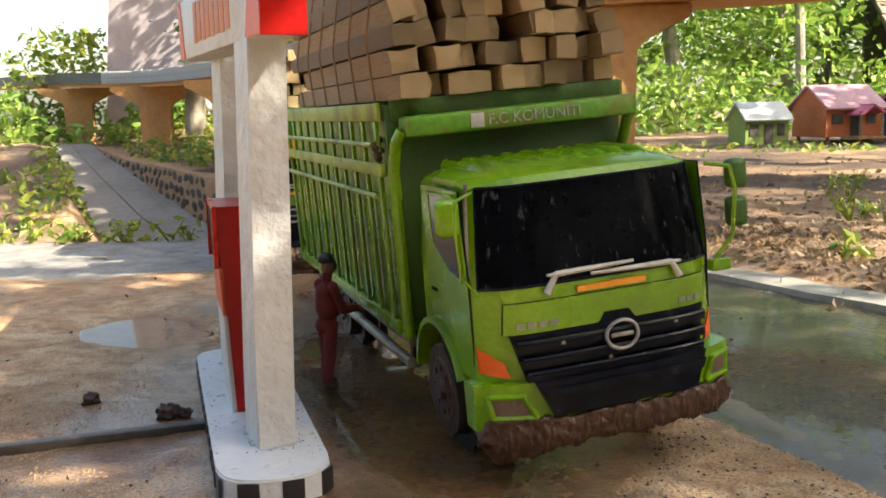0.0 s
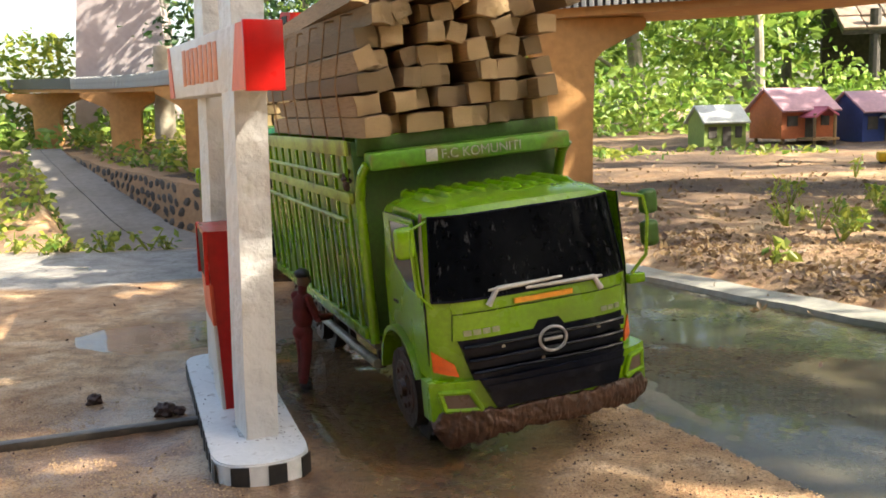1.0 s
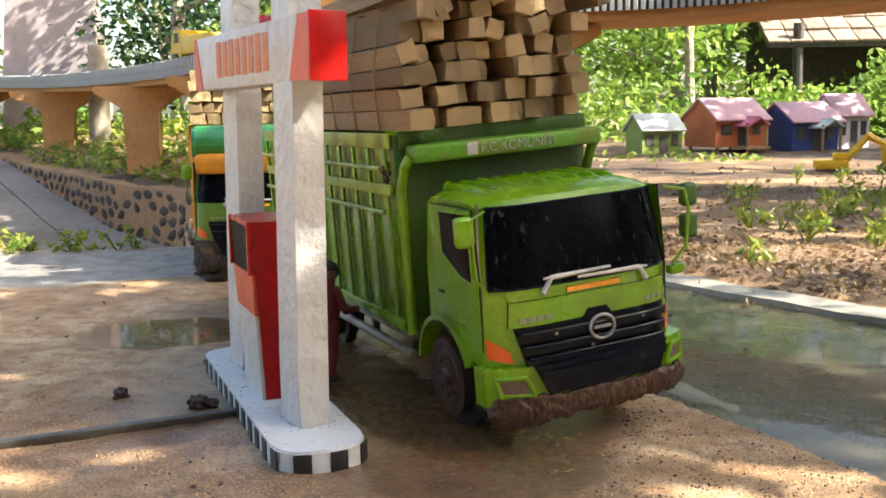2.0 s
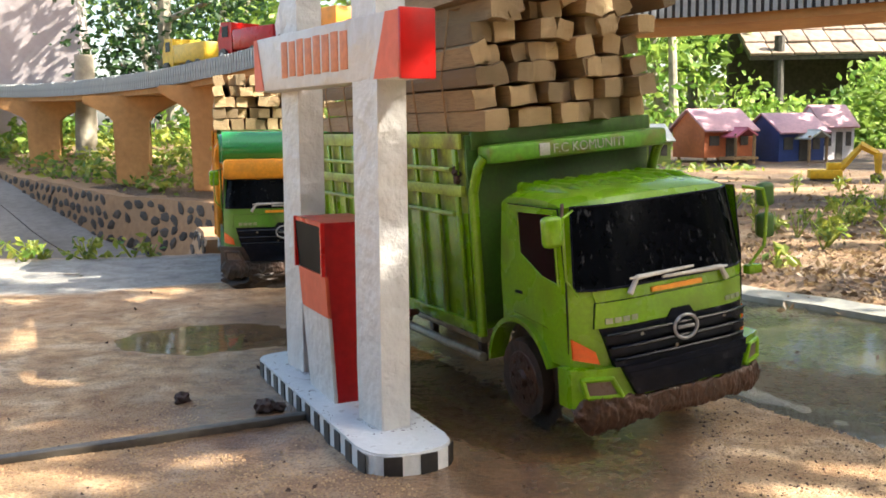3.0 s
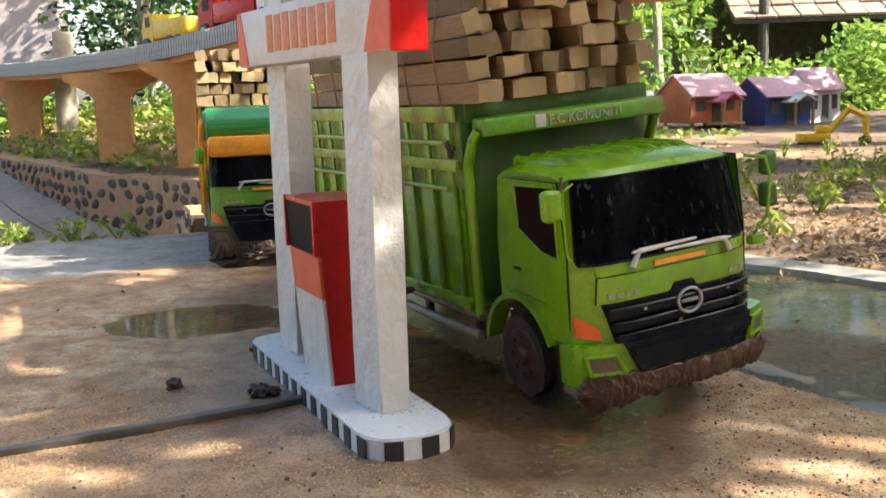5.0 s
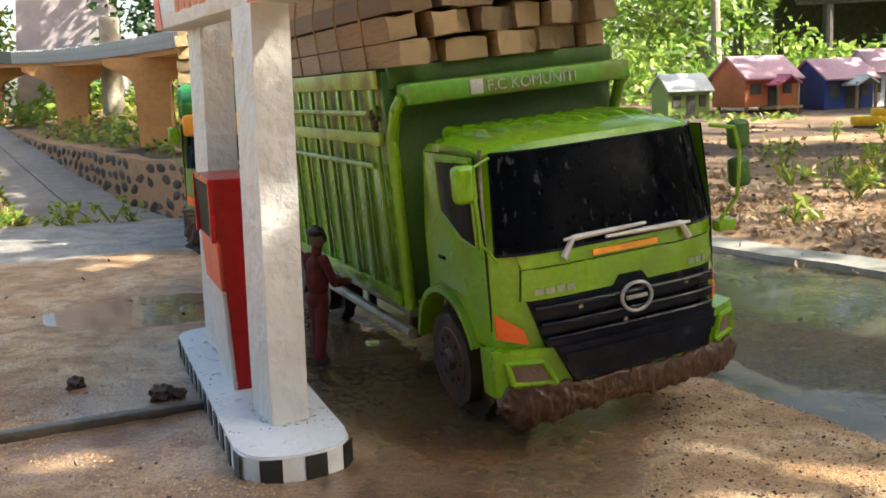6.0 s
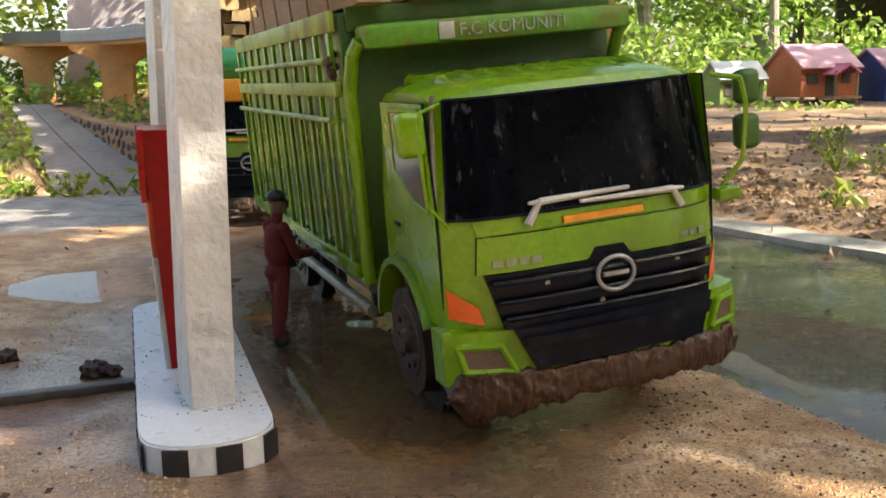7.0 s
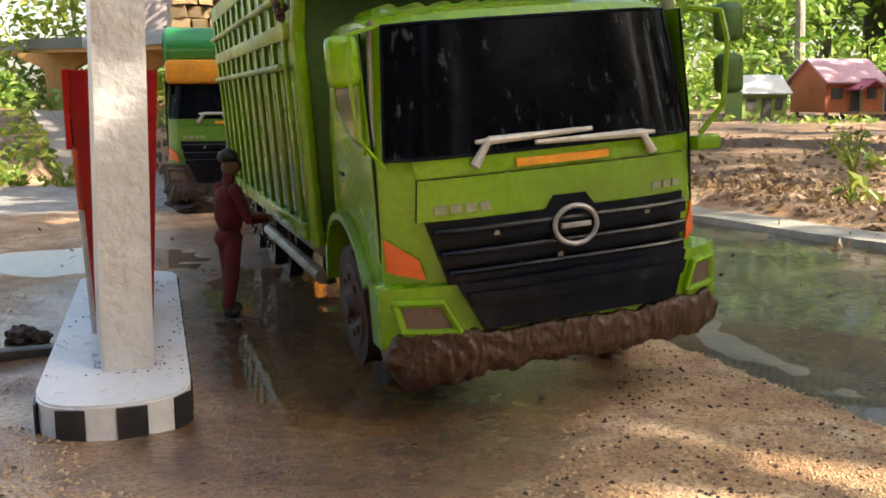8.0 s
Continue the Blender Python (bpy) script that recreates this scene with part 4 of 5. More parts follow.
        part("side_plate", one_box(a + 0.001 * (sgn < 0), b - 0.001 * (sgn > 0), y0 + 0.004, y1, zb, 0.172), bin_paint, bed)
        part("upper_plate", one_box(a + 0.003, b + 0.001, y0 + 0.004, y1, 0.172, zt - 0.002), M_YGREEN if not second else bin_paint, bed)
        out = -0.0042 if sgn < 0 else 0.0042
        lo, hi = min(x, x + out), max(x, x + out)
        part("bottom_rail", one_box(lo, hi, y0, y1, zb - 0.001, zb + 0.009, 0.0008), bin_paint, bed)
        part("top_rail", one_box(lo + 0.001, hi, y0 + 0.002, y1, 0.2265, zt, 0.0008), grid_paint, bed, "faded top rail")
        part("flat_rail", one_box(lo, hi, y0 + 0.002, y1, 0.1865, 0.196, 0.0008), grid_paint, bed)
        for z in (0.2095, 0.1715):
            part("rod_rail", rod(bmesh.new(), (x + out * 1.2, y0 + 0.016, z), (x + out * 1.2, y1, z), 0.0021, seg=10), M_YGREEN if z > 0.2 else grid_paint, bed, "thin painted rod")
        for k in range(11):
            y = 0.160 + k * 0.0408
            part("rib", one_box(lo + 0.0008, hi - 0.0003, y, y + 0.0065, zb + 0.008, 0.2265, 0.0007), bin_paint, bed)
    part("tail_wall", one_box(xl + 0.003, xr - 0.003, y1 - 0.004, y1, zb, zt), bin_paint, bed)
    if not second:
        bm = bmesh.new()
        for i in range(6):
            lump(bm, (-0.067 + random.uniform(-0.003, 0.001), 0.163 + random.uniform(-0.004, 0.004), 0.2 + i * 0.0025), 0.003, 0.6, 1, i)
        part("rusty_latch", bm, M_CLOD, bed)
        plate = part("name_plate", one_box(-0.0085, 0.0015, 0.1228, 0.1242, 0.2160, 0.2262, 0.0003), M_SILVER, lip, "small pale emblem plate")
        fc = bpy.data.curves.new("lettering", "FONT")
        fc.body, fc.size, fc.extrude = "F.C KOMUNITI", 0.0112, 0.0003
        lt = new("lettering", fc)
        fc.materials.append(M_LETTERING)
        lt.parent = lip
        lt.matrix_basis = pose(0.0045, 0.1232, 0.2172, 90, 0, 0)
        tagged(lt, "worn silver lettering")
    return t


def plank_meshes():
    """Crooked rough-sawn beams with ragged ends that the load shares."""
    out = []
    for k in range(9):
        bm = bmesh.new()
        ring = [(-0.5, -0.5), (0.0, -0.5), (0.5, -0.5), (0.5, 0.0), (0.5, 0.5), (0.0, 0.5), (-0.5, 0.5), (-0.5, 0.0)]
        off = [(random.gauss(0, 0.035), random.gauss(0, 0.035)) for _ in ring]
        rows = []
        bow = random.gauss(0, 0.05)
        for y in (-0.5, -0.49, -0.3, 0.0, 0.3, 0.5):
            tight = 0.95 if abs(y) == 0.5 else 1.0
            ragged = 0.004 if abs(y) == 0.5 else 0.0
            rows.append([bm.verts.new(((a + da + random.gauss(0, 0.012)) * tight + bow * (0.25 - y * y), y + random.gauss(0, ragged) * 0.5, (b + db + random.gauss(0, 0.012)) * tight)) for (a, b), (da, db) in zip(ring, off)])
        for p, q in zip(rows, rows[1:]):
            for i in range(8):
                bm.faces.new((p[i], p[(i + 1) % 8], q[(i + 1) % 8], q[i]))
        for r in (rows[0], rows[-1]):
            c = bm.verts.new(sum((v.co for v in r), Vector()) / 8)
            for i in range(8):
                bm.faces.new((r[i], r[(i + 1) % 8], c))
        bmesh.ops.recalc_face_normals(bm, faces=bm.faces)
        me = bpy.data.meshes.new("timber")
        bm.to_mesh(me)
        bm.free()
        me.materials.append(M_WOOD), me.materials.append(M_WOODEND)
        for p in me.polygons:
            p.material_index = 1 if len(p.vertices) == 3 else 0
        out.append(me)
    return out


TIMBER = plank_meshes()


def load(m, rows, x0, x1, y0, length, z0):
    z = z0
    for r in range(rows):
        x = x0 + (0.003 if r % 2 else 0) + max(0, r - 3) * 0.005
        h = random.uniform(0.0172, 0.0190)
        end = x1 + 0.004 * min(r, 4) - max(0, r - 5) * 0.03
        first = True
        while x < end - 0.008:
            w = random.uniform(0.0165, 0.0215) * (1.2 if first and r < 2 else 1)
            hh = h * random.uniform(0.84, 1.0)
            lean = random.gauss(0, 2.0 + 1.8 * r)
            yy = y0 + random.gauss(0, 0.007) - (0.010 if first and r < 3 else 0)
            ob = new("timber", random.choice(TIMBER))
            ln = length * random.uniform(0.93, 1.0)
            ob.matrix_world = m @ Matrix.Translation((x + w / 2, yy + ln / 2, z + hh / 2)) @ Matrix.Rotation(radians(lean), 4, "Y") @ Matrix.Rotation(
                radians(random.gauss(0, 0.5 + 0.35 * r)), 4, "Z") @ Matrix.Diagonal((w * 0.97, ln, hh, 1))
            tagged(ob, "rough sawn pale timber beam in a stacked load", "timber", group="timber load")
            x += w
            first = False
        z += h


TRUCK = pose(0.1, 0.6, 0, 0, -4.3, 18.5)
truck("toy_truck", "muddy lime green model truck loaded with timber", TRUCK, M_LIME, M_LIME, M_YGREEN)
load(TRUCK, 7, -0.058, 0.112, 0.142, 0.43, 0.2405)
for k in range(6):
    y = 0.19 + k * 0.062
    bm = bmesh.new()
    tube(bm, [Vector((-0.0595, y, 0.236)), Vector((-0.0615, y + 0.002, 0.285)), Vector((-0.050, y, 0.343)), Vector((0.03, y + 0.004, 0.350)), Vector((0.112, y, 0.345)), Vector((0.122, y, 0.24))], 0.0009, 5)
    ob = link("twine", bm, M_ROPE)
    ob.matrix_world = TRUCK
    tagged(ob, "tan twine tied round the timber load", "twine", group="twine")

TRUCK2 = pose(-0.238, 1.385, 0.0, 0, 0, 6)
t2 = truck("toy_truck", "green and orange model truck loaded with timber", TRUCK2, M_LIME2, M_AMBER, M_AMBER, True)
part("roof_band", box(bmesh.new(), XC - 0.080, XC + 0.080, 0.002, 0.118, 0.1665, 0.1965, 0.006), M_AMBER, t2, "orange roof band")
bm = rod(bmesh.new(), (XC - 0.085, 0.045, 0.212), (XC + 0.085, 0.045, 0.212), 0.027, seg=28)
bmesh.ops.bevel(bm, geom=[e for e in bm.edges if abs(e.verts[0].co.x - e.verts[1].co.x) < 1e-5], offset=0.005, segments=3, affect="EDGES")
part("wind_deflector", bm, M_DEFLECT, t2, "glossy green rounded wind deflector", True)
load(TRUCK2, 5, -0.064, 0.120, 0.150, 0.40, 0.2405)


# ---- model bridge behind ----
DECK = [(-4.4, 9.2, 0.55), (-3.5, 8.0, 0.52), (-2.70, 6.95, 0.475), (-1.80, 5.95, 0.435), (-1.05, 4.82, 0.425), (-0.62, 4.22, 0.45), (-0.28, 3.70, 0.485),
        (0.0, 3.20, 0.505), (0.24, 2.88, 0.515), (0.5, 2.75, 0.523), (0.9, 2.66, 0.53), (1.3, 2.42, 0.54), (1.8, 2.02, 0.55), (2.5, 1.4, 0.56)]


def deck_path(steps=8):
    pts = [Vector(p) for p in DECK]
    out = []
    for i in range(1, len(pts) - 2):
        for k in range(steps):
            t = k / steps
            a, b, c, d = pts[i - 1:i + 3]
            out.append(0.5 * ((2 * b) + (c - a) * t + (2 * a - 5 * b + 4 * c - d) * t * t + (3 * b - a - 3 * c + d) * t ** 3))
    return [pts[0]] + out + [pts[-2], pts[-1]]


LINE = deck_path()


def ribbon(lo, hi, a, b, wave=0.0):
    """A band along the bridge: heights lo..hi over its underside, offsets a..b away from its near edge."""
    bm = bmesh.new()
    rows = []
    dense = []
    for p, q in zip(LINE, LINE[1:]):
        n = max(1, int((q - p).length / 0.018)) if wave else 1
        dense += [p.lerp(q, k / n) for k in range(n)]
    dense.append(LINE[-1])
    for i, p in enumerate(dense):
        d = (dense[min(i + 1, len(dense) - 1)] - dense[max(i - 1, 0)]).normalized()
        side = Vector((-d.y, d.x, 0)).normalized()
        w = wave * (1 if i % 2 else -1)
        rows.append([bm.verts.new(p + side * (u + w) + Vector((0, 0, z))) for u, z in ((a, lo), (b, lo), (b, hi), (a, hi))])
    for r, s in zip(rows, rows[1:]):
        for i in range(4):
            bm.faces.new((r[i], r[(i + 1) % 4], s[(i + 1) % 4], s[i]))
    bm.faces.new(rows[0]), bm.faces.new(rows[-1])
    return bm


bridge = thing("model_bridge", "ochre model road bridge on flared pillars with corrugated zinc parapets", "bridge")
part("deck", ribbon(0.028, 0.062, 0.0, 0.36), M_PILLAR, bridge, "ochre deck edge")
part("girder", ribbon(-0.004, 0.028, 0.012, 0.34), M_PILLAR, bridge, "ochre girder")
parapet = part("parapet", ribbon(0.020, 0.094, -0.006, -0.001), M_BAND, bridge, "dark parapet board under pale slats")
slat = one_box(-0.0065, 0.0065, -0.003, 0.003, 0, 0.080, 0.0015)
slat_mesh = bpy.data.meshes.new("slat")
slat.to_mesh(slat_mesh)
slat.free()
slat_mesh.materials.append(M_TIN)
left = 0.0
for p, q in zip(LINE, LINE[1:]):
    way = q - p
    while left < way.length:
        c = p + way.normalized() * left
        if -2.3 < c.x < 1.4:
            side = Vector((way.y, -way.x, 0)).normalized()
            ob = new("slat", slat_mesh)
            ob.parent = parapet
            ob.matrix_basis = Matrix.Translation(c + side * 0.0085 + Vector((0, 0, 0.019))) @ Matrix.Rotation(math.atan2(way.y, way.x), 4, "Z")
        left += 0.0225
    left -= way.length
part("parapet", ribbon(0.055, 0.098, 0.357, 0.362, 0.004), M_TIN, bridge, "corrugated zinc parapet")


def pillar(x, y, z0, z1, turn, span=0.21, col=0.062):
    prof = [(-col, z0 - 0.05), (col, z0 - 0.05), (col, z1 - 0.125), (col + 0.025, z1 - 0.095), (span, z1 - 0.035), (span, z1), (-span, z1), (-span, z1 - 0.035), (-col - 0.025, z1 - 0.095), (-col, z1 - 0.125)]
    bm = prism(bmesh.new(), prof, "y", -0.065, 0.065)
    bmesh.ops.bevel(bm, geom=list(bm.edges), offset=0.006, segments=2, affect="EDGES")
    bmesh.ops.transform(bm, matrix=Matrix.Translation((x, y, 0)) @ Matrix.Rotation(radians(turn), 4, "Z"), verts=bm.verts)
    part("pillar", bm, M_PILLAR, bridge, "ochre pillar with a flared head")


pillar(-2.72, 7.15, 0.08, 0.472, 10, 0.27, 0.09)
pillar(-1.86, 6.20, 0.08, 0.440, 8, 0.27, 0.09)
pillar(-1.11, 5.03, 0.03, 0.424, 5, 0.23, 0.082)
pillar(-0.64, 4.45, 0.02, 0.448, 0, 0.23, 0.092)
pillar(0.47, 2.86, 0.0, 0.518, 0, 0.235, 0.075)
pillar(1.75, 2.25, 0.0, 0.545, -35)


# ---- stone retaining wall, ramp, kerb ----
STONES = []
for k in range(6):
    bm = lump(bmesh.new(), (0, 0, 0), 1.0, 0.5, 1.0, k + 3, 1)
    me = bpy.data.meshes.new("stone")
    bm.to_mesh(me)
    bm.free()
    me.materials.append(M_STONE)
    STONES.append(me)


def stone_wall(label, line, deep, size, gap):
    """A leaning mortar face along a line, its top at the terrace, set with proud stones."""
    wall = thing("retaining_wall", label, "wall", kind="structure")
    pts = []
    for a, b in zip(line, line[1:]):
        n = max(2, int((b - a).length / 0.04))
        pts += [(a.lerp(b, k / n), (b - a).normalized()) for k in range(n)]
    bm = bmesh.new()
    rows = []
    for i, (c, d) in enumerate(pts):
        left = Vector((-d.y, d.x))
        top = wall_top(c.y) + 0.012 + 0.010 * noise.noise(Vector((i * 0.3, 2, 0)))
        w = 0.006 * noise.noise(Vector((i * 0.4, 0, 0)))
        rows.append([bm.verts.new((c.x + left.x * (o + w), c.y + left.y * (o + w), z)) for o, z in ((0.08, top - deep), (0.055, top - deep * 0.5), (0.03, top), (-0.12, top), (-0.12, top - deep))])
    for r, q in zip(rows, rows[1:]):
        for i in range(5):
            bm.faces.new((r[i], r[(i + 1) % 5], q[(i + 1) % 5], q[i]))
    bm.faces.new(rows[0]), bm.faces.new(rows[-1])
    part("mortar", bm, M_MORTAR, wall)
    for row in range(int(deep / gap)):
        u = random.uniform(0, gap)
        while u < len(pts) * 0.04 - 0.05:
            c, d = pts[min(len(pts) - 1, int(u / 0.04))]
            left = Vector((-d.y, d.x))
            drop = gap * (row + 0.6 + random.uniform(-0.2, 0.2))
            q = c + left * (0.03 + 0.05 * drop / deep + 0.001)
            if random.random() < 0.9:
                ob = new("stone", random.choice(STONES))
                ob.parent = wall
                r = size * random.uniform(0.75, 1.2)
                ob.matrix_basis = Matrix.Translation((q.x, q.y, wall_top(c.y) + 0.012 - drop)) @ Matrix.Rotation(math.atan2(d.y, d.x), 4, "Z") @ Matrix.Rotation(
                    random.uniform(-0.9, 0.9), 4, "Y") @ Matrix.Diagonal((r * 1.3, r * 0.3, r * 0.8, 1))
            u += gap * random.uniform(1.15, 1.75)


stone_wall("ochre mortared retaining wall set with dark stones", WALL_LINE[2:7], 0.36, 0.029, 0.058)
stone_wall("low pale mortared wall end set with dark stones", WALL_LINE[:2], 0.14, 0.016, 0.034)


def wall_x(y):
    for a, b in zip(WALL_LINE, WALL_LINE[1:]):
        if a.y <= y <= b.y:
            return a.x + (b.x - a.x) * (y - a.y) / (b.y - a.y)
    return WALL_LINE[-1].x


M_SLAB = mat("grey cast concrete", (0.215, 0.195, 0.165), 0.75, grain=30, vary=0.15, stain=(0.14, 0.12, 0.09), amount=0.7, patch=2.5, bump=0.3)
ramp = thing("ramp", "grey concrete ramp in two long panels beside the stone wall", "ramp", kind="structure")
for lo, hi in ((0.0, 0.46), (0.475, 1.0)):
    bm = bmesh.new()
    rows = []
    for y in np.linspace(4.15, 6.75, 15):
        a, b = slab_left(y), wall_x(y) - 0.05
        rows.append([bm.verts.new((a + (b - a) * f, y, ramp_z(y) + z + 0.006 * noise.noise(Vector((a, y * 3, f))))) for f, z in ((lo, -0.03), (hi, -0.03), (hi, 0.018), (lo, 0.018))])
    for r, q in zip(rows, rows[1:]):
        for i in range(4):
            bm.faces.new((r[i], r[(i + 1) % 4], q[(i + 1) % 4], q[i]))
    bm.faces.new(rows[0]), bm.faces.new(rows[-1])
    part("panel", bm, M_SLAB, ramp)

# pale concrete kerb on the far side of the water
bm = bmesh.new()
rows = []
for y in np.linspace(0.62, 1.42, 60):
    x = 0.40 + 0.55 * (1.30 - y) + 0.008 * noise.noise(Vector((y * 9, 8, 0)))
    w = 0.026 + 0.006 * noise.noise(Vector((y * 14, 2, 0)))
    z = 0.004 + 0.002 * noise.noise(Vector((y * 25, 5, 0)))
    rows.append([bm.verts.new(p) for p in ((x - w, y - w * 0.5, -0.02), (x - w * 0.85, y - w * 0.4, z), (x + w * 0.8, y + w * 0.4, z + 0.003), (x + w, y + w * 0.5, -0.02))])
for r, q in zip(rows, rows[1:]):
    for i in range(4):
        bm.faces.new((r[i], r[(i + 1) % 4], q[(i + 1) % 4], q[i]))
bm.faces.new(rows[0]), bm.faces.new(rows[-1])
tagged(link("kerb", bm, mat("pale wet concrete", (0.30, 0.285, 0.24), 0.4, grain=120, vary=0.15, stain=(0.20, 0.17, 0.11), amount=0.7, patch=14, bump=0.3), True), "pale worn concrete kerb beside muddy water", "kerb", kind="structure")

# ---- pale plastered wall and old shed far behind ----
bm = prism(bmesh.new(), [(-2.65, -0.2), (-1.85, -0.2), (-1.98, 2.6), (-2.40, 2.6), (-2.55, 1.0)], "y", 7.4, 7.7)
tagged(link("wall_back", bm, M_PLASTER), "stained pale plastered wall behind the bridge", "wall", kind="structure")
tagged(link("post", rod(bmesh.new(), (-1.62, 6.2, 0), (-1.60, 6.2, 0.72), 0.07, 0.06, 14), M_BARK), "weathered pale wooden post", "post")
shed = thing("shed", "open shed with a weathered tiled roof and dark inside", "shed")
M_TILE = mat("weathered roof tile", (0.27, 0.20, 0.15), 0.9, grain=20, vary=0.3, stain=(0.40, 0.36, 0.32), amount=0.7, patch=3, per_object=0.3)
M_DARKWOOD = mat("dark old boards", (0.07, 0.062, 0.052), 0.9, grain=25, vary=0.4, stain=(0.09, 0.08, 0.07), patch=2)
slope = pose(4.0, 9.0, 0.90, 27, 0, -12)
bm = box(bmesh.new(), 0, 7, 0, 3, -0.04, 0, m=slope)
part("roof_boarding", bm, M_DARKWOOD, shed)
tile = one_box(-0.1, 0.1, 0, 0.34, 0.0, 0.03, 0.008)
tme = bpy.data.meshes.new("roof_tile")
tile.to_mesh(tme)
tile.free()
tme.materials.append(M_TILE)
for i in range(28):
    for j in range(6):
        ob = new("roof_tile", tme)
        ob.parent = shed
        ob.matrix_basis = slope @ Matrix.Translation((0.1 + i * 0.21, j * 0.3, 0.005)) @ Matrix.Rotation(radians(-4 + random.gauss(0, 1.5)), 4, "X")
part("back_wall", box(bmesh.new(), 0, 7, 1.0, 1.1, -1.2, 0.4, m=pose(4.0, 9.0, 0.95, 0, 0, -12)), M_DARKWOOD, shed)
for i in range(5):
    part("shed_post", rod(bmesh.new(), (4.3 + i * 1.3, 9.0 - i * 0.27, 0), (4.3 + i * 1.3, 9.0 - i * 0.27, 1.1), 0.05), M_DARKWOOD, shed)


# ---- toy houses ----
def paint(name, c):
    return mat(name, c, 0.7, grain=50, vary=0.12, stain=tuple(v * 0.6 for v in c), amount=0.5, patch=6, bump=0.2)


P_ORANGE, P_PINK, P_BLUE, P_ROSE, P_OLIVE, P_GREY, P_WHITE = (paint("orange wall paint", (0.50, 0.14, 0.05)), paint("pink roof paint", (0.55, 0.31, 0.34)), paint("blue wall paint", (0.03, 0.06, 0.22)),
    paint("rose roof paint", (0.52, 0.13, 0.19)), paint("olive wall paint", (0.22, 0.30, 0.07)), paint("pale roof paint", (0.50, 0.52, 0.50)), paint("white wall paint", (0.68, 0.64, 0.64)))


def house(label, x, y, z, turn, w, d, h, wallp, roofp, porch=None, stilts=0.0):
    t = thing("toy_house", label, "toy house", pose(x, y, z, 0, 0, turn), group="toy houses")
    rise = h * 0.45
    part("house_wall", prism(bmesh.new(), [(-d / 2, stilts), (d / 2, stilts), (d / 2, h), (0, h + rise), (-d / 2, h)], "x", -w / 2, w / 2), wallp, t)
    for sgn in (-1, 1):
        ang = math.degrees(math.atan2(rise, d / 2))
        ln = math.hypot(rise, d / 2) * 1.25
        bm = box(bmesh.new(), -w / 2 * 1.12, w / 2 * 1.12, 0, ln, 0, 0.012, 0.002, m=pose(0, 0, h + rise, -ang, 0, 0 if sgn > 0 else 180))
        part("roof", bm, roofp, t)
    dark = M_DARKWOOD
    part("doorway", one_box(-w * 0.06, w * 0.14, -d / 2 - 0.004, -d / 2 + 0.002, stilts, h * 0.8), dark, t)
    part("window", one_box(w * 0.24, w * 0.4, -d / 2 - 0.004, -d / 2 + 0.002, stilts + (h - stilts) * 0.4, h * 0.8), dark, t)
    part("window", one_box(-w * 0.4, -w * 0.2, -d / 2 - 0.004, -d / 2 + 0.002, stilts + (h - stilts) * 0.4, h * 0.8), dark, t)
    if porch:
        for sgn in (-1, 1):
            bm = box(bmesh.new(), 0, w * 0.26, -d * 0.95, -d * 0.5, 0, 0.010, m=pose(w * 0.05, 0, h * 0.98, 0, 30 * sgn, 0) if sgn > 0 else pose(w * 0.05, 0, h * 0.98, 0, 150, 0))
            part("porch_roof", bm, porch, t)
        for px in (-w * 0.14, w * 0.24):
            part("porch_post", rod(bmesh.new(), (px, -d * 0.9, -0.05), (px, -d * 0.9, h * 0.85), 0.009), M_WOOD, t)
        part("porch_floor", one_box(-w * 0.2, w * 0.3, -d * 0.95, -d * 0.5, stilts - 0.01, stilts + 0.005), M_WOOD, t)
    for px in (-w * 0.42, w * 0.42):
        for py in (-d * 0.42, d * 0.42):
            part("stilt", rod(bmesh.new(), (px, py, -0.08), (px, py, stilts + 0.01), 0.011), M_WOOD, t)


house("orange toy house with a pink roof and porch on stilts", 2.20, 5.55, -0.01, 15, 0.35, 0.31, 0.235, P_ORANGE, P_PINK, P_ROSE, 0.06)
house("dark blue toy house with a pink roof", 2.69, 5.60, -0.01, 12, 0.33, 0.31, 0.215, P_BLUE, P_PINK, P_GREY, 0.02)
house("white toy house with a rose wall and pink roof", 3.02, 5.72, -0.01, 8, 0.24, 0.24, 0.25, P_WHITE, P_PINK, None, 0.02)
house("olive green toy house with a pale roof", 1.73, 5.45, -0.01, 8, 0.25, 0.22, 0.175, P_OLIVE, P_GREY, None, 0.01)

# ---- toy excavator ----
M_YELLOW = mat("yellow paint", (0.62, 0.40, 0.02), 0.5, grain=80, stain=(0.25, 0.14, 0.03), patch=14)
exc = thing("toy_excavator", "yellow toy excavator with a raised arm on bare earth", "toy excavator", pose(1.78, 3.4, 0.0, 0, 0, -20) @ Matrix.Diagonal((0.78, 0.78, 0.78, 1)))
for sgn in (-1, 1):
    part("track", one_box(-0.09, 0.09, sgn * 0.05 - 0.018, sgn * 0.05 + 0.018, 0, 0.04, 0.014), M_STEEL, exc)
part("body", one_box(-0.10, 0.05, -0.06, 0.06, 0.04, 0.085, 0.008), M_YELLOW, exc)
part("cabin", one_box(-0.02, 0.045, -0.055, 0.0, 0.085, 0.12, 0.006), M_YELLOW, exc)
for name, a, b in (("boom", (0.03, 0, 0.07), (0.14, 0, 0.20)), ("stick", (0.13, 0, 0.205), (0.215, 0, 0.16)), ("bucket_link", (0.215, 0, 0.165), (0.22, 0, 0.06))):
    part(name, rod(bmesh.new(), a, b, 0.02, 0.014, 4), M_YELLOW, exc)
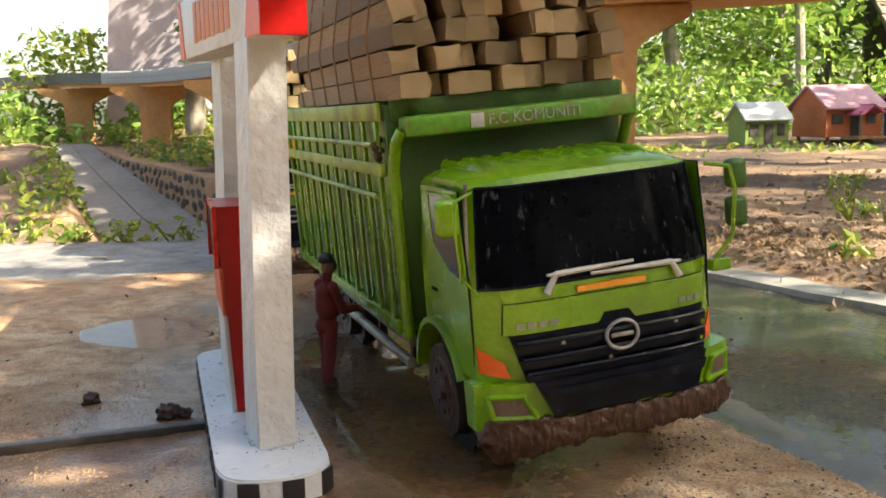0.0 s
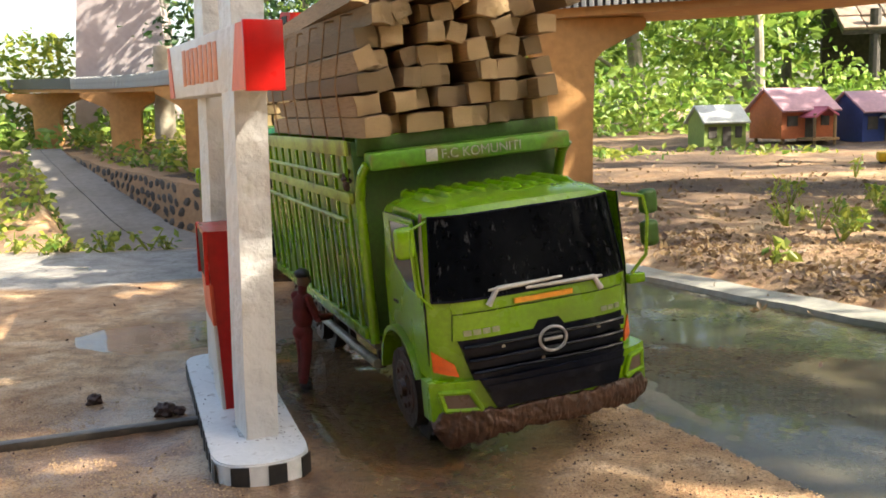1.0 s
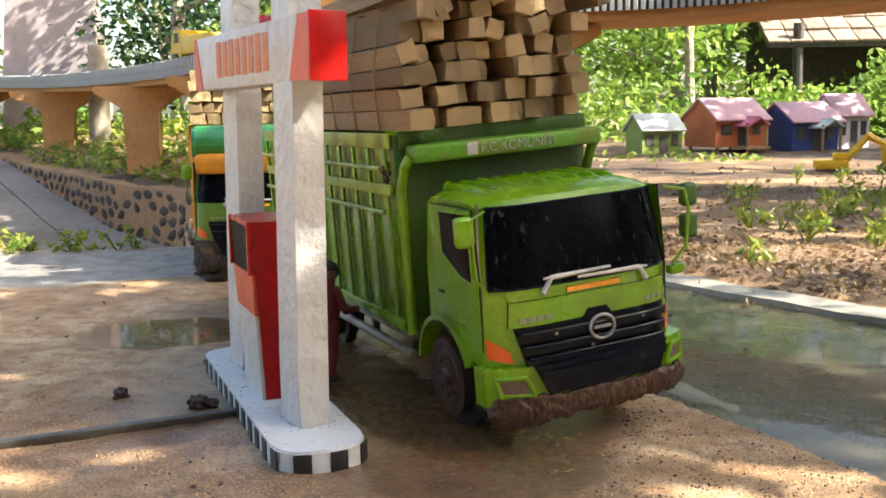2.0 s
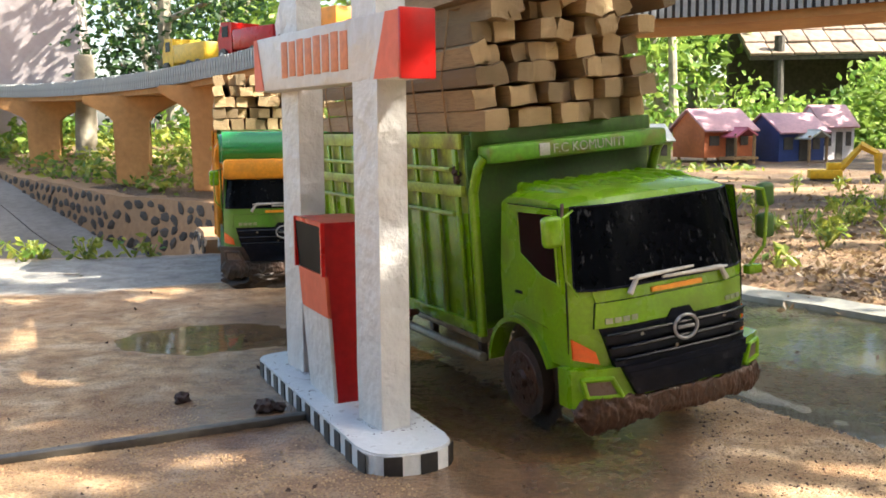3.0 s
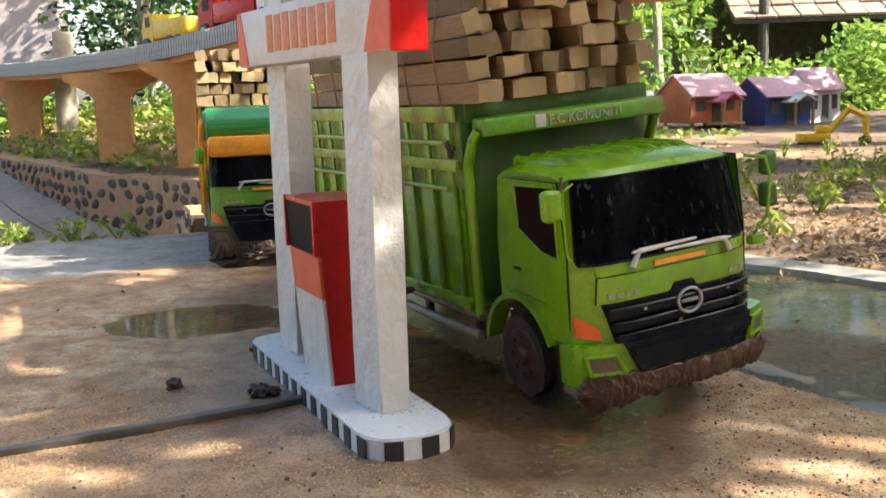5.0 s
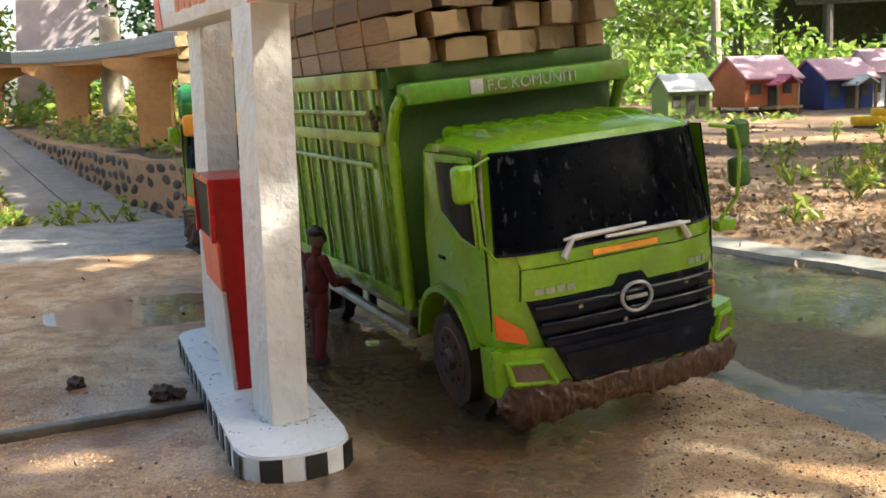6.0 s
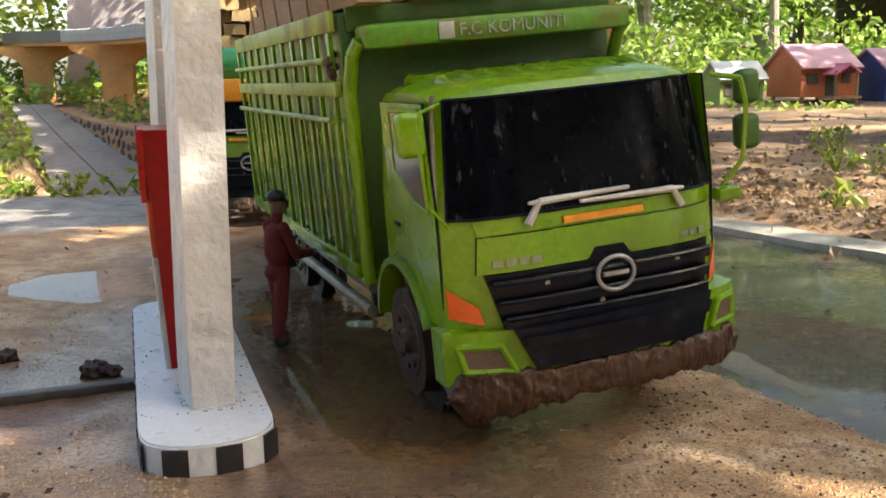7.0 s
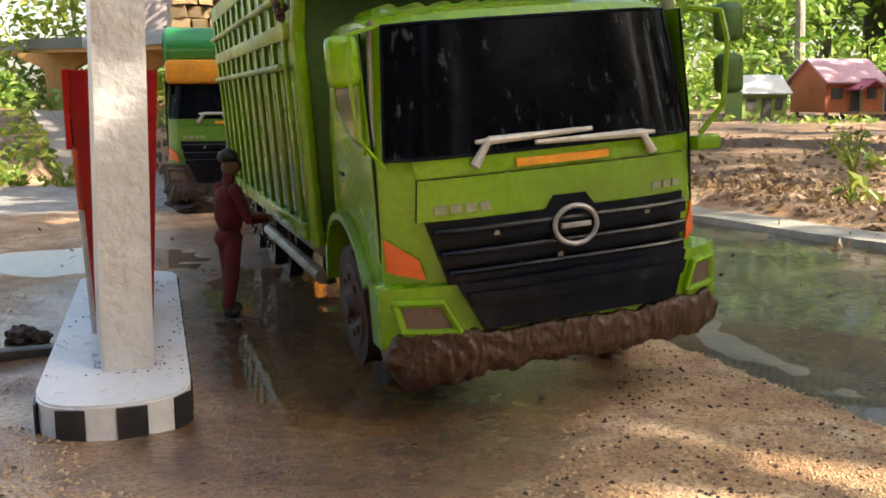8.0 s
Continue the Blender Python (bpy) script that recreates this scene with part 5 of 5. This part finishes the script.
part("bucket", lump(bmesh.new(), (0.215, 0, 0.045), 0.03, 0.3, 0.8, 3), M_STEEL, exc)


# ---- toy vehicles on the bridge ----
def small_truck(label, x, y, z, turn, cabp, bedp, wheelp):
    t = thing("toy_lorry", label, "toy truck", pose(x, y, z, 0, 0, turn) @ Matrix.Diagonal((1.3, 1.3, 1.3, 1)), group="toy trucks on the bridge")
    part("cab", prism(bmesh.new(), [(-0.16, 0.03), (-0.08, 0.03), (-0.08, 0.135), (-0.14, 0.14), (-0.165, 0.085)], "y", -0.055, 0.055), cabp, t)
    part("windscreen", prism(bmesh.new(), [(-0.166, 0.09), (-0.143, 0.134), (-0.146, 0.136), (-0.170, 0.09)], "y", -0.048, 0.048), M_GLASS, t)
    part("side_window", one_box(-0.135, -0.10, -0.057, -0.0545, 0.09, 0.125), M_GLASS, t)
    part("bed", one_box(-0.07, 0.16, -0.06, 0.06, 0.045, 0.11, 0.004), bedp, t)
    part("chassis", one_box(-0.15, 0.16, -0.03, 0.03, 0.025, 0.045), M_STEEL, t)
    for px in (-0.125, 0.05, 0.115):
        for py in (-0.052, 0.052):
            hub = new("wheel")
            hub.parent, hub.location = t, (px, py, 0.026)
            part("tyre", rod(bmesh.new(), (0, -0.012, 0), (0, 0.012, 0), 0.026, seg=18), M_BAND, hub)
            part("rim", rod(bmesh.new(), (0, -0.0135, 0), (0, 0.0135, 0), 0.013, seg=12), wheelp, hub)


P_TEAL = paint("teal paint", (0.03, 0.30, 0.34))
small_truck("red toy truck with a white bumper on the bridge", -0.40, 4.15, 0.525, -52, M_RED, M_RED, M_SILVER)
small_truck("pale blue and orange toy truck on the bridge", -0.14, 3.75, 0.55, -55, P_WHITE, M_AMBER, M_SILVER)
small_truck("dark toy truck with teal wheels on the bridge", 0.26, 3.10, 0.575, -40, M_BAND, P_TEAL, P_TEAL)
small_truck("yellow toy truck on the bridge", -0.72, 4.62, 0.50, -55, M_YELLOW, M_YELLOW, M_BAND)


# ---- trees, shrubs, litter ----
def tree(label, x, y, height, r, crown, n, leaf, size, low=0.25, lean=(0, 0)):
    t = thing("tree", label, "tree", Matrix.Translation((x, y, 0)), group="trees")
    bm = bmesh.new()
    top = Vector((lean[0], lean[1], height))
    pts = [Vector((0, 0, -0.1)).lerp(top, k / 6) + Vector((noise.noise(Vector((k, x, 0))), noise.noise(Vector((k, y, 3))), 0)) * r * 1.2 for k in range(7)]
    for k in range(6):
        rod(bm, pts[k], pts[k + 1], r * (1 - 0.11 * k), r * (1 - 0.11 * (k + 1)), 9)
    limbs = []
    for k in range(9):
        a = pts[random.randint(1, 5)]
        q = a + Vector((random.gauss(0, 1), random.gauss(0, 1), random.uniform(0.2, 0.9))).normalized() * crown * random.uniform(0.5, 1.0)
        rod(bm, a, q, r * 0.38, r * 0.1, 6)
        limbs.append((a, q))
    part("trunk", bm, M_BARK, t, "pale bark trunk with thin limbs")
    spots = []
    hubs = []
    for a, q in limbs:
        hubs += [a.lerp(q, f) for f in (0.6, 0.85, 1.0)]
    hubs += [Vector((random.gauss(0, 0.5) * crown, random.gauss(0, 0.5) * crown, height * random.uniform(low, 1.1))) for _ in range(14)]
    for _ in range(n):
        h = random.choice(hubs)
        spots.append(h + Vector((random.gauss(0, 1), random.gauss(0, 1), random.gauss(0, 0.8))) * crown * 0.2)
    leaves("crown", leaf, spots, size, t)


# unseen tree added to the side, whose crown shades the truck and the pump
tree("unseen broad leafy tree added to shade the trucks", 2.75, -0.35, 1.9, 0.10, 0.7, 110, M_LEAF, 0.12, 0.6, (-0.6, 0.3))
crown_mid = Vector((-0.06, 0.95, 0)) + SUN * 2.6
random.seed(4)
spots, sparse = [], []
while len(spots) < 2100:
    v = Vector((random.uniform(-1, 1), random.uniform(-1, 1), random.uniform(-1, 1)))
    p = crown_mid + Vector((v.x * 0.62, v.y * 0.68, v.z * 0.62))
    g = p - SUN * (p.z / SUN.z)
    # leaf density follows where shade is wanted on the ground
    dense = smooth(0.48, 0.59, g.y - 0.5 * max(0.0, g.x)) * (1 - smooth(0.16, 0.36, g.x)) * (1 - 0.92 * smooth(-0.17, -0.22, g.x))
    if v.length < 1 and random.random() < dense and noise.noise(v * 3.1) > -0.25:
        spots.append(p)
    elif v.length < 1 and random.random() < (1 - dense) * (0.3 if g.x < -0.2 and g.y < 0.62 else 1):
        sparse.append(p + Vector((random.gauss(0, 0.05), random.gauss(0, 0.05), 0)))
twigs = leaves("crown", M_LEAF, sparse[:2400], 0.04)
twigs.parent = bpy.data.objects["tree"]
twigs.matrix_parent_inverse = bpy.data.objects["tree"].matrix_world.inverted()
shade = leaves("crown", M_LEAF, spots, 0.12)
shade.parent = bpy.data.objects["tree"]
shade.matrix_parent_inverse = bpy.data.objects["tree"].matrix_world.inverted()


def shade_tree(target, far, n, r, base, size):
    """An unseen tree added beside the view, its crown between the sun and a place."""
    t = thing("tree", "unseen leafy tree with a leaning trunk, added to cast shade", "tree", group="trees")
    mid = Vector((*target, 0)) + SUN * far
    bm = bmesh.new()
    rod(bm, (*base, -0.1), Vector((*base, 0)).lerp(mid, 0.5) + Vector((0.1, -0.1, 0.2)), 0.09, 0.07, 9)
    rod(bm, Vector((*base, 0)).lerp(mid, 0.5) + Vector((0.1, -0.1, 0.2)), mid, 0.07, 0.03, 9)
    part("trunk", bm, M_BARK, t)
    spots = []
    while len(spots) < n:
        v = Vector((random.uniform(-1, 1), random.uniform(-1, 1), random.uniform(-1, 1)))
        if v.length < 1 and noise.noise(v * 2.6 + mid) > -0.1:
            spots.append(mid + v * r)
    leaves("crown", M_LEAF, spots, size, t)


# added out of view to shade the houses, near bank, terrace and ramp
shade_tree((2.4, 5.6), 3.4, 2600, 1.15, (5.6, 4.4), 0.13)
shade_tree((1.0, 2.2), 2.8, 1100, 0.8, (3.4, 0.6), 0.12)
shade_tree((-0.95, 4.75), 4.4, 800, 0.85, (3.6, 3.0), 0.10)
shade_tree((-1.95, 5.15), 4.6, 3600, 1.25, (3.4, 2.6), 0.12)

for i in range(30):
    x = -6.5 + i * 0.52 + random.uniform(-0.2, 0.2)
    y = random.uniform(8.2, 12.0)
    if 3.6 < x < 8 and y < 10.5:
        y = random.uniform(10.8, 12.5)
    if x < -1.7:
        continue
    tree("slender pale trunk with bright green leaves", x, y, random.uniform(2.4, 3.6), random.uniform(0.045, 0.085), random.uniform(0.7, 1.1), 1900,
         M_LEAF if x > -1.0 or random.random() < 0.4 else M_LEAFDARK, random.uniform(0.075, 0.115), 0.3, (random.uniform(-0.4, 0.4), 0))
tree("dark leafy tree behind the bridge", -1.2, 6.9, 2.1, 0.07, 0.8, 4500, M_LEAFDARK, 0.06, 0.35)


def thicket(label, x0, x1, y0, y1, z0, z1, n, size, material):
    spots = []
    while len(spots) < n:
        p = Vector((random.uniform(x0, x1), random.uniform(y0, y1), random.uniform(z0, z1)))
        if noise.noise(Vector((p.x * 1.1, p.y, p.z * 1.3))) > -0.12 + 0.55 * (p.z - z0) / (z1 - z0) - 0.25:
            spots.append(p)
    tagged(leaves("thicket", material, spots, size), label, "thicket", kind="stuff")


thicket("bright green undergrowth at the edge of the wood", -1.0, 9, 7.6, 9.2, 0.0, 0.6, 6000, 0.085, M_LEAF)
thicket("dense far wood of green leaves", -2.0, 15, 13.5, 16, 0.0, 3.2, 9000, 0.2, M_LEAF)
thicket("dark undergrowth behind the bridge", -5.0, -0.4, 6.6, 8.0, 0.1, 0.5, 4500, 0.075, M_LEAF)
thicket("dark bushes beside the shed", 3.6, 8.0, 7.9, 8.8, 0.0, 0.80, 7000, 0.08, M_LEAF)
# two unseen leaf screens, added to block low sky light behind and right
thicket("unseen tall dark leaf screen behind the camera against low light", -7, 7, -4.4, -3.0, 0.0, 4.6, 9000, 0.34, M_LEAFDARK)
thicket("unseen dark leaf screen on the right against low light", 5.4, 6.8, -3.5, 5.5, 0.0, 2.8, 4500, 0.32, M_LEAFDARK)
thicket("bright low weeds beside the bridge pillar", 0.75, 1.9, 4.2, 5.0, 0.0, 0.07, 900, 0.04, M_WEED)
thicket("feathery bright shrub behind the bridge", -3.35, -2.7, 7.3, 7.9, 0.2, 0.95, 900, 0.07, M_WEED)


def scatter(name, label, n, spot, size, material, category="leaf litter", tall=0.008):
    spots = []
    for _ in range(n):
        x, y = spot()
        spots.append((x, y, ground_at(x, y)[0] + random.uniform(0.001, tall)))
    tagged(leaves(name, material, spots, size), label, category, kind="stuff")


def on_terrace():
    while True:
        x, y = random.uniform(-2.5, -0.1), random.uniform(4.3, 7.2)
        if wall_side(x, y) < -0.06 and noise.noise(Vector((x * 3, y * 3, 0))) > -0.25:
            return x, y


def on_bank():
    while True:
        y = random.uniform(3.4, 5.2)
        x = slab_left(y) - abs(random.gauss(0, 0.5)) - 0.05
        if noise.noise(Vector((x * 2.5, y * 2.5, 4))) > -0.05:
            return x, y


scatter("low_weeds", "low sunlit weeds on the terrace", 3600, on_terrace, 0.05, M_WEED, "weeds", 0.10)
scatter("low_weeds", "green weeds on the earth bank beside the ramp", 650, on_bank, 0.05, M_WEED, "weeds", 0.08)


scatter("leaf_litter", "scattered dead leaves on bare earth", 4200, lambda: (random.uniform(0.42, 3.2), 1.05 + abs(random.gauss(0, 1.1))), 0.017, M_LITTER)
scatter("leaf_litter", "bits of dead leaf on the terrace", 500, on_terrace, 0.035, M_LITTER)
def beside_water():
    y = random.uniform(0.8, 1.7)
    return 0.45 + 0.55 * (1.30 - min(y, 1.4)) + abs(random.gauss(0, 0.2)), y


scatter("leaf_litter", "dark leaf fragments on the muddy bank", 2600, beside_water, 0.011, M_LITTER)
scatter("pebbles", "dark crumbs of earth and bark", 110, lambda: (random.gauss(-0.1, 0.35), random.uniform(0.45, 1.5)), 0.0055, M_CLOD)


def grains(label, n, spot, lo, hi, material, base=None):
    verts, faces = [], []
    for _ in range(n):
        x, y = spot()
        r = random.uniform(lo, hi)
        z = (ground_at(x, y)[0] if base is None else base) + r * 0.2
        i = len(verts)
        for v in ((1, 0, 0), (-1, 0, 0), (0, 1, 0), (0, -1, 0), (0, 0, 0.8), (0, 0, -0.8)):
            verts.append((x + r * (v[0] + random.gauss(0, 0.3)), y + r * (v[1] + random.gauss(0, 0.3)), z + r * (v[2] + random.gauss(0, 0.15))))
        faces += [(i + a, i + b, i + c) for a, b, c in ((0, 2, 4), (2, 1, 4), (1, 3, 4), (3, 0, 4), (2, 0, 5), (1, 2, 5), (3, 1, 5), (0, 3, 5))]
    me = bpy.data.meshes.new("grit")
    me.from_pydata(verts, [], faces)
    me.materials.append(material)
    tagged(new("grit", me), label, "grit", kind="stuff")


def fore():
    while True:
        x, y = random.uniform(-0.45, 0.30), 0.42 + abs(random.gauss(0, 0.22))
        if x < edge_x(y) - 0.004 and ground_at(x, y)[2] < 0.6 and not (-0.16 < x < 0.0 and 0.58 < y < 0.9):
            return x, y


grains("coarse sandy grit on trodden earth", 13000, fore, 0.0004, 0.0011, mat("sandy grit", (0.46, 0.30, 0.16), 0.7, grain=300, vary=0.3))
grains("dark crumbs of soil on trodden earth", 900, lambda: next(q for q in iter(fore, None) if q[0] > -0.02 or random.random() < 0.12), 0.0005, 0.0013, M_CLOD)


def on_island():
    """Round the feet of the posts and along the rim."""
    if random.random() < 0.6:
        a, r = random.uniform(0, 2 * math.pi), abs(random.gauss(0, 0.004))
        q = Vector((0.0115 + (0.016 + r) * max(-0.8, min(0.8, 1.2 * math.cos(a))), 0.033 + (0.028 + r) * max(-0.8, min(0.8, 1.2 * math.sin(a))) + random.choice((0, 0, 0.197)), 0))
    else:
        q = Vector((0.0065 + random.choice((-1, 1)) * random.uniform(0.024, 0.033), random.uniform(-0.02, 0.27), 0))
    q = ISLAND @ q
    return q.x, q.y


grains("dark crumbs of dirt on the white pump island", 130, on_island, 0.0003, 0.0008, M_CLOD, 0.0155)


def weed(x, y, h, leaf=0.017):
    t = thing("weed", "low leafy weed with yellow-green leaves growing in litter", "weed", Matrix.Translation((x, y, ground_at(x, y)[0] - 0.004)), group="weeds")
    bm = bmesh.new()
    spots = []
    for k in range(random.randint(3, 5)):
        tip = Vector((random.gauss(0, 0.35) * h, random.gauss(0, 0.35) * h, h * random.uniform(0.6, 1.0)))
        rod(bm, (0, 0, 0), tip, 0.0022, 0.001, 5)
        spots += [tip * random.uniform(0.45, 1.0) + Vector((random.gauss(0, 0.006), random.gauss(0, 0.006), 0)) for _ in range(5)]
    part("stem", bm, M_WEED, t)
    leaves("foliage", M_WEED, spots, leaf, t)


for i in range(40):
    y = 1.25 + abs(random.gauss(0, 0.8))
    weed(0.62 + (y - 1.25) * random.uniform(0.15, 0.9) + random.uniform(0, 0.5), y, random.uniform(0.03, 0.08))
for i in range(42):
    y = random.uniform(1.3, 2.4)
    weed(0.50 + 0.42 * (y - 1.25) + random.uniform(0.0, 0.55), y, random.uniform(0.03, 0.085), random.choice((0.012, 0.018, 0.024)))
for i in range(14):
    weed(random.choice((random.uniform(-0.72, -0.48), random.uniform(-1.0, -0.45))), random.uniform(1.79, 1.84), random.uniform(0.02, 0.055), 0.017)
